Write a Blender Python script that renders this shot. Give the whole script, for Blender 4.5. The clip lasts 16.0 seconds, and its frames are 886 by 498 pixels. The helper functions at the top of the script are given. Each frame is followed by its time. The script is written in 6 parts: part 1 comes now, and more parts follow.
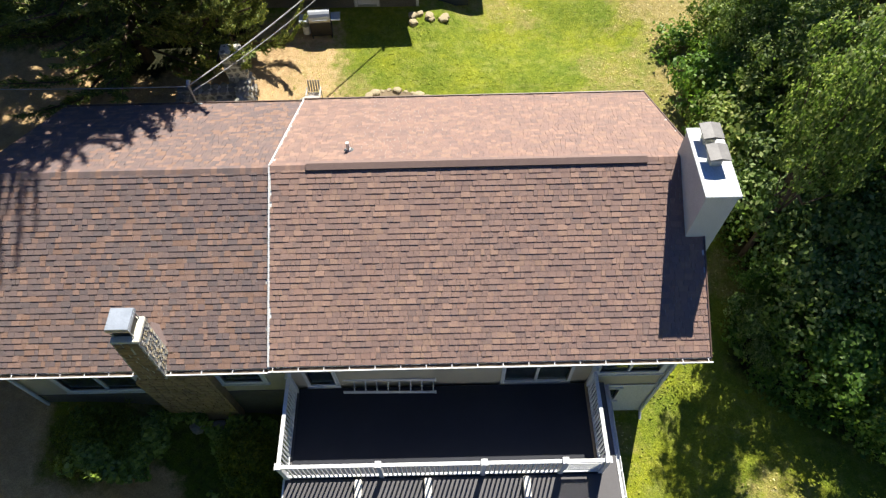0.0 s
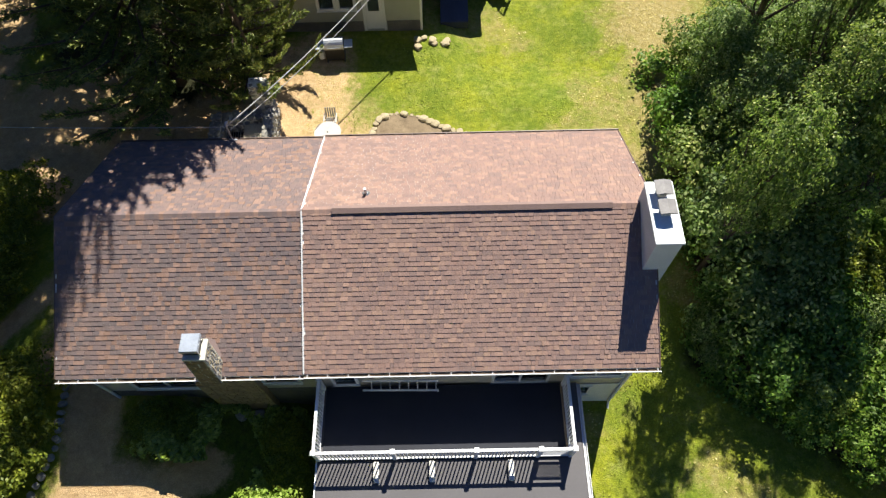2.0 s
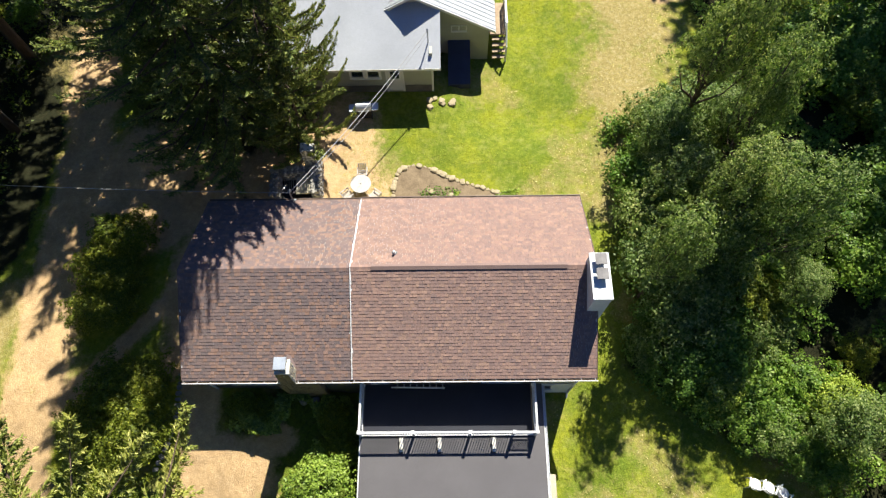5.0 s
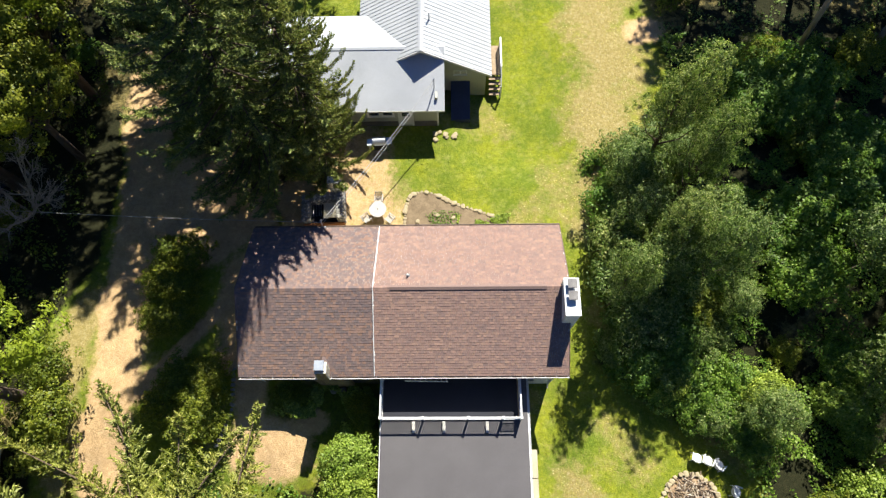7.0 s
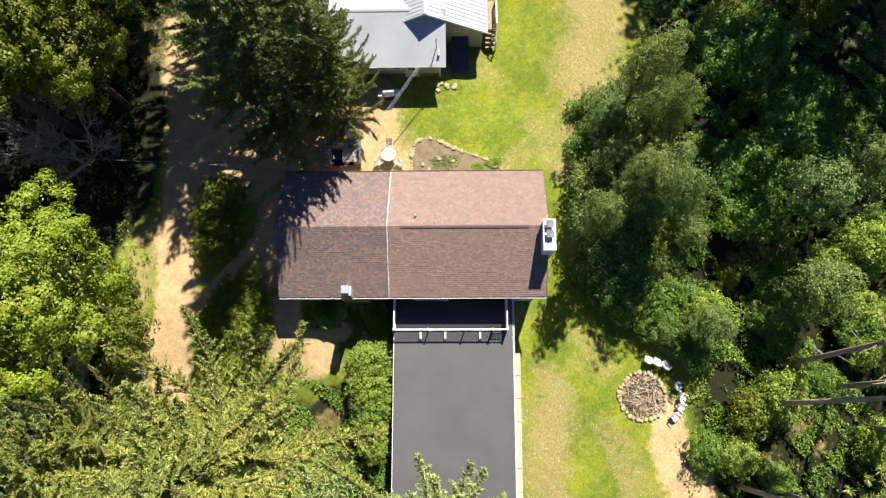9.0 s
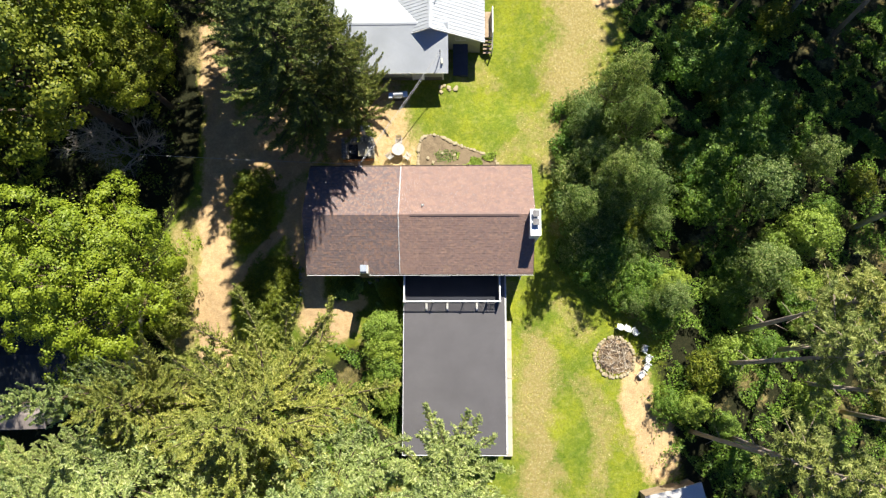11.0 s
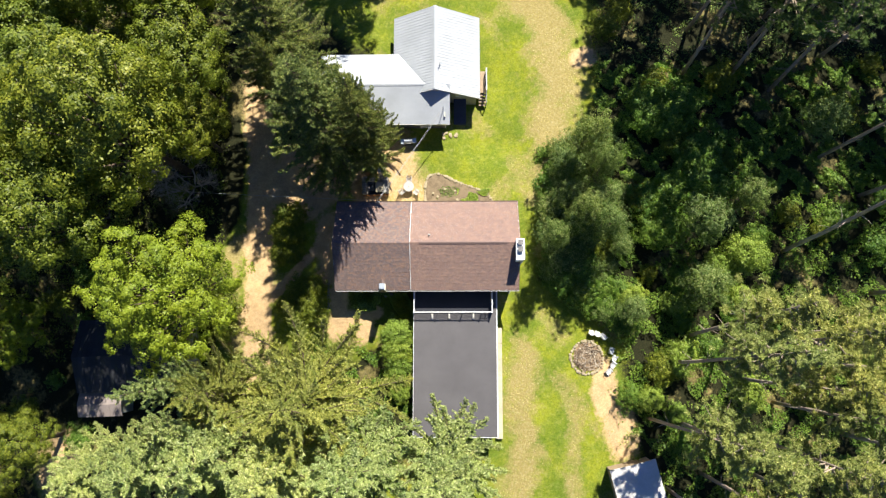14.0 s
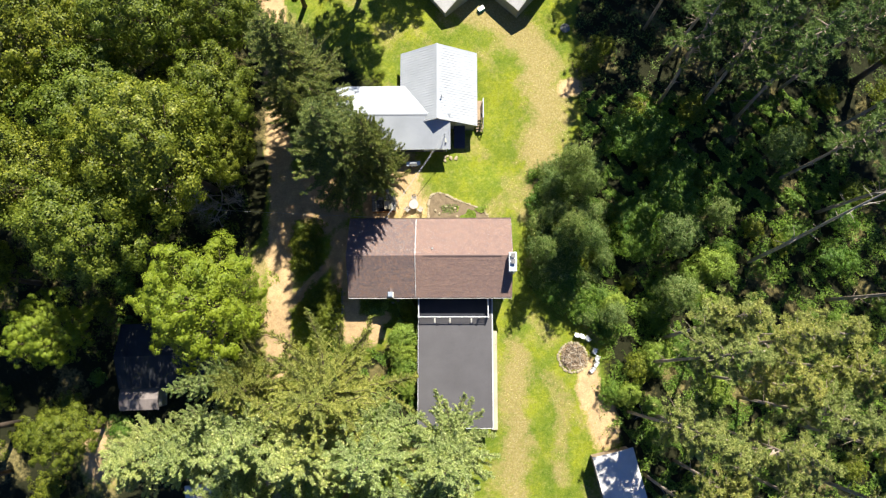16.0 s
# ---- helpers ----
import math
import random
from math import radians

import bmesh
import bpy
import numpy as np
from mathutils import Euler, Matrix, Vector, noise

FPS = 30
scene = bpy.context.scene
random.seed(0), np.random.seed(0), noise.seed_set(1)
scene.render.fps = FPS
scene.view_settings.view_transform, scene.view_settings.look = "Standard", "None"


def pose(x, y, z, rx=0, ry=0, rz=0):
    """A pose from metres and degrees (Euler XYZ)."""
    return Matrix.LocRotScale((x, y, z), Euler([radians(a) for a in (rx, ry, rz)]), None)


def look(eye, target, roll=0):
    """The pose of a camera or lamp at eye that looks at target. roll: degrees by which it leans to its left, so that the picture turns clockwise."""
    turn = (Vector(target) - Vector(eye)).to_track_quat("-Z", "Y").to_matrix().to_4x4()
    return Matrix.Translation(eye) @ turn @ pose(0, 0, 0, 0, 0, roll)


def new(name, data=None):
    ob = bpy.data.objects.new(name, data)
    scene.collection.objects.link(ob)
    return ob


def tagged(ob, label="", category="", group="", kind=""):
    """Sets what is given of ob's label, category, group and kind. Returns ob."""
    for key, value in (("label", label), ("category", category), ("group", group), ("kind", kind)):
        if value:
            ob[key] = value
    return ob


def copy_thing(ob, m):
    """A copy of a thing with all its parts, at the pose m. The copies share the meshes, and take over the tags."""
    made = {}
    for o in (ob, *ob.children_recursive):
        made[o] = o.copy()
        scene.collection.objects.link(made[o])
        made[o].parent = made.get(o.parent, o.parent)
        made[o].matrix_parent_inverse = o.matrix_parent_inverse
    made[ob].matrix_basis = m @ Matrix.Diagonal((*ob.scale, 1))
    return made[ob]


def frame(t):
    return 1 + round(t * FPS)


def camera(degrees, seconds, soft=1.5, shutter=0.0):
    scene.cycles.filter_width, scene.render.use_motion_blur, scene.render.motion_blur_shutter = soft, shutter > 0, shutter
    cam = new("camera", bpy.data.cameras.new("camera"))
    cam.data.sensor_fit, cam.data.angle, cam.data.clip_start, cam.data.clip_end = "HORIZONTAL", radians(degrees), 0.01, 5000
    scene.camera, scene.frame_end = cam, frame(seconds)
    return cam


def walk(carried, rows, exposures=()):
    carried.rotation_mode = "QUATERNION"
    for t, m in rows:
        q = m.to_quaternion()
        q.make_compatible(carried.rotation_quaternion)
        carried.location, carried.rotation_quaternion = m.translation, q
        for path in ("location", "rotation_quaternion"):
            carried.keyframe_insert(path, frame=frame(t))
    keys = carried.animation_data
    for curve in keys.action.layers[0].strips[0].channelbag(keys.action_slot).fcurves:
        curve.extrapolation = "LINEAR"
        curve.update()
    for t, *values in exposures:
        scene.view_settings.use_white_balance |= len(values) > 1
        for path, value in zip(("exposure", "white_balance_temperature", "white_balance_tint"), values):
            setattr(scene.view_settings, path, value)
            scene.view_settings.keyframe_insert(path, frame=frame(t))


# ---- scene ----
cam = camera(68.8, 16.0, soft=1.3)
METRES, TILT, LEAN, TURN = 56.62, -89.461, -0.577, 1.239
START = (4.294, -5.739, 19.267)
ROWS = [
    (0.0, 0.0, 0.0, 0.0, 1.39, 31.45, 2.28),
    (0.5, -0.0004, -0.0135, 0.0009, 1.39, 30.27, 2.25),
    (1.0, 0.0001, -0.029, 0.0014, 1.43, 29.19, 2.19),
    (1.5, 0.0012, -0.0487, 0.0019, 1.45, 28.25, 2.16),
    (2.0, 0.0022, -0.0726, 0.0025, 1.49, 27.35, 2.1),
    (2.5, 0.0036, -0.0984, 0.0032, 1.55, 26.36, 1.98),
    (3.0, 0.004, -0.1254, 0.0035, 1.57, 25.5, 1.89),
    (3.5, 0.0047, -0.1524, 0.0041, 1.61, 24.46, 1.78),
    (4.0, 0.0053, -0.1793, 0.0049, 1.64, 23.45, 1.65),
    (6.5, 0.0055, -0.3315, 0.0088, 1.67, 20.63, 1.32),
    (7.0, 0.0065, -0.3669, 0.0112, 1.71, 19.3, 1.33),
    (7.5, 0.0077, -0.4019, 0.0139, 1.74, 17.02, 1.3),
    (8.0, 0.0088, -0.4368, 0.0156, 1.78, 14.98, 1.29),
    (8.5, 0.0096, -0.4717, 0.0162, 1.81, 12.94, 1.29),
    (9.0, 0.0108, -0.5062, 0.0161, 1.83, 10.56, 1.28),
    (11.5, 0.0101, -0.6802, 0.0219, 1.71, 7.28, 1.23),
    (12.0, 0.0106, -0.7155, 0.0235, 1.73, 7.28, 1.24),
    (12.5, 0.0111, -0.751, 0.0254, 1.74, 7.26, 1.24),
    (13.0, 0.0116, -0.7865, 0.0275, 1.76, 7.26, 1.25),
    (13.5, 0.0122, -0.822, 0.0293, 1.77, 7.25, 1.26),
    (14.0, 0.0129, -0.8573, 0.0307, 1.78, 7.24, 1.26),
    (14.5, 0.0136, -0.8929, 0.0319, 1.78, 7.24, 1.26),
    (15.0, 0.0139, -0.9282, 0.0332, 1.77, 7.25, 1.27),
    (15.5, 0.014, -0.9636, 0.0344, 1.76, 7.25, 1.26),
    (16.0, 0.014, -0.999, 0.0356, 1.75, 7.26, 1.27),
]
walk(cam, [(t, pose(*START, TILT, LEAN, TURN) @ pose(METRES * x, METRES * y, METRES * z, 90 + pitch, roll, yaw)) for t, x, y, z, yaw, pitch, roll in ROWS], exposures=((0.0, 1.28), (16.0, 1.28)))

# ---- world, sun, exposure ----
SUN_DIR = Vector((0.28, 0.80, 1.0)).normalized()
world = bpy.data.worlds.new("sky")
world.use_nodes = True
scene.world = world
wn = world.node_tree.nodes
sky = wn.new("ShaderNodeTexSky")
sky.sky_type = "NISHITA"
sky.sun_disc = False
sky.ozone_density = 4.0
sky.dust_density = 0.3
sky.sun_elevation = math.asin(SUN_DIR.z)
sky.sun_rotation = math.atan2(SUN_DIR.x, SUN_DIR.y)
tint = wn.new("ShaderNodeMix")
tint.data_type, tint.blend_type = "RGBA", "MULTIPLY"
tint.inputs[0].default_value, tint.inputs[7].default_value = 1.0, (0.64, 0.96, 1.62, 1.0)
world.node_tree.links.new(sky.outputs["Color"], tint.inputs[6])
world.node_tree.links.new(tint.outputs[2], wn["Background"].inputs["Color"])
wn["Background"].inputs["Strength"].default_value = 0.031
sun_data = bpy.data.lights.new("sun", "SUN")
sun_data.energy = 4.95
sun_data.angle = radians(0.53)
sun_data.color = (1.0, 0.95, 0.845)
sun = new("sun", sun_data)
sun.matrix_world = look(SUN_DIR * 150, (0, 0, 0))

# ---- materials ----


def lin(*c):
    """sRGB 0..255 to linear."""
    return tuple(((v / 255 + 0.055) / 1.055) ** 2.4 if v > 10 else v / 255 / 12.92 for v in c) + (1.0,)


class Mat:
    """A small helper round one node material."""

    def __init__(self, name):
        self.m = bpy.data.materials.new(name)
        self.m.use_nodes = True
        self.n = self.m.node_tree.nodes
        self.l = self.m.node_tree.links
        self.b = self.n["Principled BSDF"]
        self.co = self.n.new("ShaderNodeTexCoord").outputs["Object"]

    def noise(self, scale, detail=4, rough=0.6, vec=None, stretch=None):
        t = self.n.new("ShaderNodeTexNoise")
        t.inputs["Scale"].default_value = scale
        t.inputs["Detail"].default_value = detail
        t.inputs["Roughness"].default_value = rough
        src = vec or self.co
        if stretch:
            mp = self.n.new("ShaderNodeMapping")
            mp.inputs["Scale"].default_value = stretch
            self.l.new(src, mp.inputs["Vector"])
            src = mp.outputs["Vector"]
        self.l.new(src, t.inputs["Vector"])
        return t.outputs["Fac"]

    def ramp(self, fac, stops, mode="LINEAR"):
        r = self.n.new("ShaderNodeValToRGB")
        r.color_ramp.interpolation = mode
        e = r.color_ramp.elements
        while len(e) < len(stops):
            e.new(0.5)
        for i, (p, c) in enumerate(stops):
            e[i].position, e[i].color = p, c if len(c) == 4 else (*c, 1)
        self.l.new(fac, r.inputs["Fac"])
        return r.outputs["Color"]

    def mix(self, a, b, fac, mode="MIX"):
        m = self.n.new("ShaderNodeMix")
        m.data_type, m.blend_type = "RGBA", mode
        for val, sock in ((fac, m.inputs[0]), (a, m.inputs[6]), (b, m.inputs[7])):
            if hasattr(val, "is_linked"):
                self.l.new(val, sock)
            else:
                sock.default_value = val
        return m.outputs[2]

    def maths(self, op, a, b=0.0):
        m = self.n.new("ShaderNodeMath")
        m.operation = op
        for val, sock in ((a, m.inputs[0]), (b, m.inputs[1])):
            if hasattr(val, "is_linked"):
                self.l.new(val, sock)
            else:
                sock.default_value = val
        return m.outputs[0]

    def island(self):
        return self.n.new("ShaderNodeNewGeometry").outputs["Random Per Island"]

    def rand(self):
        return self.n.new("ShaderNodeObjectInfo").outputs["Random"]

    def attr(self, name, out="Color"):
        a = self.n.new("ShaderNodeAttribute")
        a.attribute_name = name
        return a.outputs[out]

    def bump(self, fac, strength=0.3, dist=0.02):
        b = self.n.new("ShaderNodeBump")
        b.inputs["Strength"].default_value = strength
        b.inputs["Distance"].default_value = dist
        self.l.new(fac, b.inputs["Height"])
        self.l.new(b.outputs["Normal"], self.b.inputs["Normal"])
        return self

    def done(self, col, rough=0.8, metal=0.0, spec=0.4):
        if hasattr(col, "is_linked"):
            self.l.new(col, self.b.inputs["Base Color"])
        else:
            self.b.inputs["Base Color"].default_value = col
        if hasattr(rough, "is_linked"):
            self.l.new(rough, self.b.inputs["Roughness"])
        else:
            self.b.inputs["Roughness"].default_value = rough
        self.b.inputs["Metallic"].default_value = metal
        self.b.inputs["Specular IOR Level"].default_value = spec
        return self.m


def plain(name, c1, c2, big=1.5, fine=40.0, rough=0.7, bump=0.2, dist=0.01, metal=0.0, spec=0.4, stretch=None):
    """Two tones at a large scale, grain at a small one, with relief."""
    k = Mat(name)
    a = k.ramp(k.noise(big, 5, 0.6, stretch=stretch), [(0.3, c1), (0.7, c2)])
    g = k.noise(fine, 3, 0.6, stretch=stretch)
    c = k.mix(a, k.ramp(g, [(0.25, (0.72, 0.72, 0.72)), (0.75, (1.2, 1.2, 1.2))]), 1.0, "MULTIPLY")
    k.bump(g, bump, dist)
    return k.done(c, rough, metal, spec)


def shingle_mat(name, cols, dirt, spread=0.42):
    """Laminated asphalt shingles: each tab takes its own tone, with granules and broad weathering."""
    k = Mat(name)
    n = len(cols)
    mean = [sum(c[i] for c in cols) / n for i in range(3)]
    cols = [tuple((0.93, 0.99, 1.01)[i] * (mean[i] + spread * (c[i] - mean[i])) for i in range(3)) + (1.0,) for c in cols]
    r = k.maths("FRACT", k.maths("ADD", k.island(), k.rand()))
    c = k.ramp(r, [(i / n, col) for i, col in enumerate(cols)], "CONSTANT")
    g = k.noise(240, 2, 0.7)
    c = k.mix(c, k.ramp(g, [(0.3, (0.66, 0.66, 0.66)), (0.7, (1.3, 1.3, 1.3))]), 1.0, "MULTIPLY")
    c = k.mix(c, k.ramp(k.noise(0.7, 5, 0.65), [(0.3, (0.94, 0.93, 0.95)), (0.7, (1.06, 1.05, 1.03))]), 1.0, "MULTIPLY")
    c = k.mix(c, dirt, k.ramp(k.noise(2.6, 6, 0.7), [(0.55, (0, 0, 0)), (0.85, (0.25, 0.25, 0.25))]))
    k.bump(g, 0.5, 0.004)
    return k.done(c, 0.9, 0, 0.25)


def leaf_mat(name, cols, light=0.3, rough=0.5, spec=0.3, patch=0.35, gain=(1.12, 1.0, 1.05)):
    """Leaves: a tone for each leaf, broad patches over the crown, light shining through."""
    k = Mat(name)
    c = k.ramp(k.island(), [(i / max(1, len(cols) - 1), tuple(a * b for a, b in zip(col, gain))) for i, col in enumerate(cols)])
    c = k.mix(c, k.ramp(k.noise(patch, 3), [(0.3, (0.7, 0.78, 0.75)), (0.7, (1.2, 1.15, 1.0))]), 1.0, "MULTIPLY")
    c = k.mix(c, k.ramp(k.rand(), [(0.0, (0.82, 0.9, 0.9)), (1.0, (1.15, 1.08, 0.95))]), 1.0, "MULTIPLY")
    k.done(c, rough, 0, spec)
    tr = k.n.new("ShaderNodeBsdfTranslucent")
    tc = k.mix(c, (1.12, 1.22, 0.74, 1), 1.0, "MULTIPLY")
    k.l.new(tc, tr.inputs["Color"])
    ms = k.n.new("ShaderNodeMixShader")
    ms.inputs["Fac"].default_value = light
    k.l.new(k.b.outputs[0], ms.inputs[1])
    k.l.new(tr.outputs[0], ms.inputs[2])
    k.l.new(ms.outputs[0], k.n["Material Output"].inputs["Surface"])
    return k.m


M_ROOF_E = shingle_mat("shingles_brown", [lin(138, 111, 101), lin(129, 104, 96), lin(118, 97, 92), lin(152, 122, 103), lin(133, 108, 100), lin(106, 92, 90), lin(164, 130, 112), lin(134, 108, 98), lin(122, 100, 94), lin(144, 112, 99)], lin(92, 72, 66))
M_ROOF_W = shingle_mat("shingles_grey_brown", [lin(118, 98, 92), lin(108, 93, 90), lin(98, 88, 88), lin(138, 108, 94), lin(113, 96, 92), lin(90, 84, 86), lin(148, 116, 100), lin(110, 93, 91), lin(103, 90, 90), lin(134, 102, 84)], lin(70, 62, 62), 0.55)
M_WHITE = plain("white_paint", lin(202, 202, 198), lin(214, 214, 210), 0.8, 30, 0.45, 0.05)
M_VINYL = plain("white_vinyl", lin(206, 207, 207), lin(216, 216, 215), 2, 60, 0.35, 0.03)


def siding_mat(name, c1, c2):
    """Lapped boards: a saw-tooth relief every 11 cm of height."""
    k = Mat(name)
    w = k.n.new("ShaderNodeTexWave")
    w.wave_type, w.bands_direction, w.wave_profile = "BANDS", "Z", "SAW"
    w.inputs["Scale"].default_value = 1 / 0.11 / 6.283 * 3.1416
    k.l.new(k.co, w.inputs["Vector"])
    c = k.mix(k.ramp(k.noise(0.8, 5), [(0.3, c1), (0.7, c2)]), k.ramp(k.noise(30, 3), [(0.3, (0.93, 0.93, 0.93)), (0.7, (1.05, 1.05, 1.05))]), 1.0, "MULTIPLY")
    k.bump(w.outputs["Fac"], 0.8, 0.02)
    return k.done(c, 0.6, 0, 0.35)


M_SIDING = siding_mat("beige_siding", lin(178, 170, 150), lin(190, 182, 162))
M_SIDING2 = siding_mat("grey_siding", lin(150, 152, 140), lin(164, 165, 154))
M_DARKTRIM = plain("brown_drip_edge", lin(92, 74, 66), lin(106, 86, 76), 2, 40, 0.5, 0.05)
M_BLOCK = plain("painted_blockwork", lin(206, 206, 196), lin(220, 219, 208), 1.2, 18, 0.75, 0.2)
M_STUCCO = plain("white_stucco", lin(196, 200, 200), lin(212, 215, 215), 0.9, 45, 0.8, 0.25)
M_MEMBRANE = plain("rubber_membrane", lin(74, 72, 74), lin(84, 82, 84), 0.35, 90, 0.62, 0.08, 0.004, spec=0.35)
# navy-black tone of the roof deck as it looks in the house's shadow
M_DECK_SHADE = plain("navy_deck_shade", lin(26, 28, 36), lin(34, 37, 46), 0.8, 60, 0.75, 0.1, 0.004)
M_GLASS = plain("dark_window_glass", lin(18, 22, 24), lin(30, 34, 36), 0.5, 5, 0.06, 0.0, spec=0.8)
M_STEEL = plain("galvanised_steel", lin(150, 154, 158), lin(172, 176, 180), 3, 40, 0.38, 0.05, metal=0.7)
M_CAPSTEEL = plain("weathered_cap_steel", lin(98, 96, 96), lin(120, 118, 116), 3, 40, 0.6, 0.1, metal=0.1)
M_ALU = plain("aluminium", lin(168, 176, 184), lin(184, 192, 200), 3, 60, 0.32, 0.03, metal=0.45)
M_FOOTING = plain("grey_foundation", lin(84, 82, 76), lin(106, 102, 94), 1.2, 20, 0.9, 0.3)
M_STONE = plain("fieldstone", lin(120, 112, 98), lin(160, 150, 130), 3, 22, 0.85, 0.5, 0.03)
M_FIELD = plain("brown_fieldstone", lin(126, 106, 74), lin(166, 142, 102), 3, 22, 0.85, 0.5, 0.03)
M_PALEWOOD = plain("bleached_timber", lin(196, 192, 182), lin(212, 208, 198), 3, 40, 0.85, 0.3, 0.01)
M_MORTAR = plain("mortar", lin(188, 184, 170), lin(206, 202, 188), 3, 30, 0.95, 0.4, 0.02)
M_ROCK = plain("pale_limestone", lin(140, 126, 98), lin(176, 164, 134), 2.5, 16, 0.9, 0.5, 0.03)
M_GREYROCK = plain("grey_rock", lin(110, 108, 102), lin(160, 156, 146), 2.5, 16, 0.9, 0.5, 0.03)
M_CONCRETE = plain("concrete", lin(156, 148, 126), lin(176, 168, 146), 0.8, 30, 0.9, 0.25)
M_METALROOF = plain("white_metal_roof", lin(166, 170, 174), lin(181, 185, 189), 0.4, 30, 0.42, 0.05, metal=0.1)
M_SHEDROOF = plain("weathered_metal_roof", lin(186, 183, 178), lin(206, 203, 198), 0.7, 30, 0.5, 0.1)
M_LEANTO = plain("brown_grey_roofing", lin(112, 102, 98), lin(134, 124, 118), 0.7, 30, 0.7, 0.15)
M_DARKROOF = plain("dark_shingle_roof", lin(40, 42, 46), lin(52, 54, 58), 0.9, 60, 0.85, 0.3)
M_BARK = plain("bark", lin(70, 58, 48), lin(110, 94, 78), 4, 30, 0.95, 0.8, 0.04, stretch=(1, 1, 0.25))
M_PINEBARK = plain("grey_pine_bark", lin(136, 120, 106), lin(182, 164, 146), 4, 24, 0.95, 0.8, 0.04, stretch=(1, 1, 0.25))
M_DEADWOOD = plain("dead_wood", lin(150, 138, 120), lin(190, 178, 158), 3, 30, 0.9, 0.6, 0.02)
M_WOOD = plain("weathered_wood", lin(132, 114, 92), lin(166, 146, 120), 3, 40, 0.85, 0.4, 0.01)
M_OFFWHITE = plain("weathered_white_plastic", lin(160, 156, 150), lin(176, 171, 163), 2, 40, 0.6, 0.15, 0.01)
M_RUSTWOOD = plain("rust_brown_timber", lin(126, 82, 46), lin(160, 108, 62), 3, 40, 0.85, 0.4, 0.01)
M_LADDER = plain("dull_aluminium", lin(176, 178, 180), lin(196, 198, 200), 3, 60, 0.5, 0.03, metal=0.1)
M_CAR = plain("dark_car_paint", lin(20, 24, 28), lin(30, 34, 38), 2, 30, 0.25, 0.02, spec=0.6)
M_TEAL = plain("teal_plastic", lin(40, 150, 140), lin(54, 166, 156), 2, 30, 0.4, 0.05)
M_GREYTWIG = plain("bare_grey_twigs", lin(156, 146, 132), lin(194, 182, 164), 3, 30, 0.95, 0.5, 0.01)
M_BLACK = plain("black_plastic", lin(24, 24, 26), lin(34, 34, 36), 3, 40, 0.5, 0.1)
M_CABLE = plain("cable", lin(150, 150, 150), lin(170, 170, 170), 3, 40, 0.5, 0.1)
M_NAVY = plain("navy_cover", lin(36, 42, 62), lin(46, 54, 76), 1.2, 30, 0.6, 0.2)
M_SOIL = plain("garden_soil", lin(100, 86, 66), lin(128, 112, 88), 2, 18, 0.95, 0.6, 0.03)
M_SANDY = plain("sandy_dirt", lin(132, 110, 84), lin(154, 130, 102), 0.5, 14, 0.95, 0.5, 0.03)

L_MAPLE = leaf_mat("maple_leaves", [lin(102, 126, 30), lin(130, 152, 44), lin(118, 140, 36), lin(148, 166, 58), lin(108, 130, 32)], 0.3)
L_BROAD = leaf_mat("broad_leaves", [lin(66, 86, 22), lin(112, 128, 42), lin(88, 106, 32), lin(144, 156, 60), lin(74, 94, 26)], 0.36)
L_ASH = leaf_mat("grey_green_leaves", [lin(60, 89, 38), lin(120, 146, 78), lin(86, 114, 53), lin(168, 184, 122), lin(71, 100, 45)], 0.46, 0.55, 0.3)
L_SHRUB = leaf_mat("shrub_leaves", [lin(60, 94, 30), lin(106, 144, 54), lin(82, 118, 40), lin(142, 172, 84), lin(70, 104, 36)], 0.4)
L_LIME = leaf_mat("lime_leaves", [lin(96, 126, 44), lin(138, 164, 70), lin(116, 144, 56), lin(160, 182, 92)], 0.3)
L_SPRUCE = leaf_mat("dark_spruce_needles", [lin(66, 84, 40), lin(116, 132, 64), lin(88, 104, 50), lin(174, 180, 100)], 0.26, 0.55, 0.3)
L_FIR = leaf_mat("light_conifer_needles", [lin(86, 104, 42), lin(168, 178, 94), lin(128, 144, 64), lin(214, 218, 138)], 0.36, 0.5, 0.35)
L_FIR_B = leaf_mat("pale_conifer_needles", [lin(96, 119, 61), lin(172, 191, 121), lin(138, 159, 92), lin(212, 223, 164)], 0.34, 0.5, 0.35)
L_PINE_DARK = leaf_mat("blue_green_needles", [lin(52, 77, 38), lin(92, 119, 60), lin(68, 95, 46), lin(124, 147, 82)], 0.2, 0.6, 0.25)
L_PINE = leaf_mat("pine_needles", [lin(88, 106, 50), lin(150, 161, 90), lin(118, 134, 68), lin(190, 195, 124)], 0.22, 0.6, 0.25)

L_GARDEN = leaf_mat("garden_leaves", [lin(84, 102, 38), lin(138, 156, 66), lin(108, 128, 50), lin(174, 188, 94), lin(92, 112, 44)], 0.25, 0.42, 0.5, 0.8, (1.0, 1.0, 1.0))
L_GRASS = leaf_mat("lawn_grass_blades", [lin(96, 110, 32), lin(130, 142, 44), lin(112, 126, 36), lin(150, 156, 66)], 0.25, 0.7, 0.2, 0.3, (1.0, 1.0, 1.0))
L_STRAW = leaf_mat("dry_grass_blades", [lin(134, 128, 70), lin(176, 166, 112), lin(148, 140, 82), lin(208, 200, 160)], 0.2, 0.8, 0.2, 0.3, (1.0, 1.0, 1.0))

# ---- mesh helpers ----


def mesh_object(name, verts, faces, material, parent=None):
    me = bpy.data.meshes.new(name)
    me.from_pydata([tuple(v) for v in verts], [], [tuple(f) for f in faces])
    me.materials.append(material)
    me.update()
    ob = new(name, me)
    ob.parent = parent
    return ob


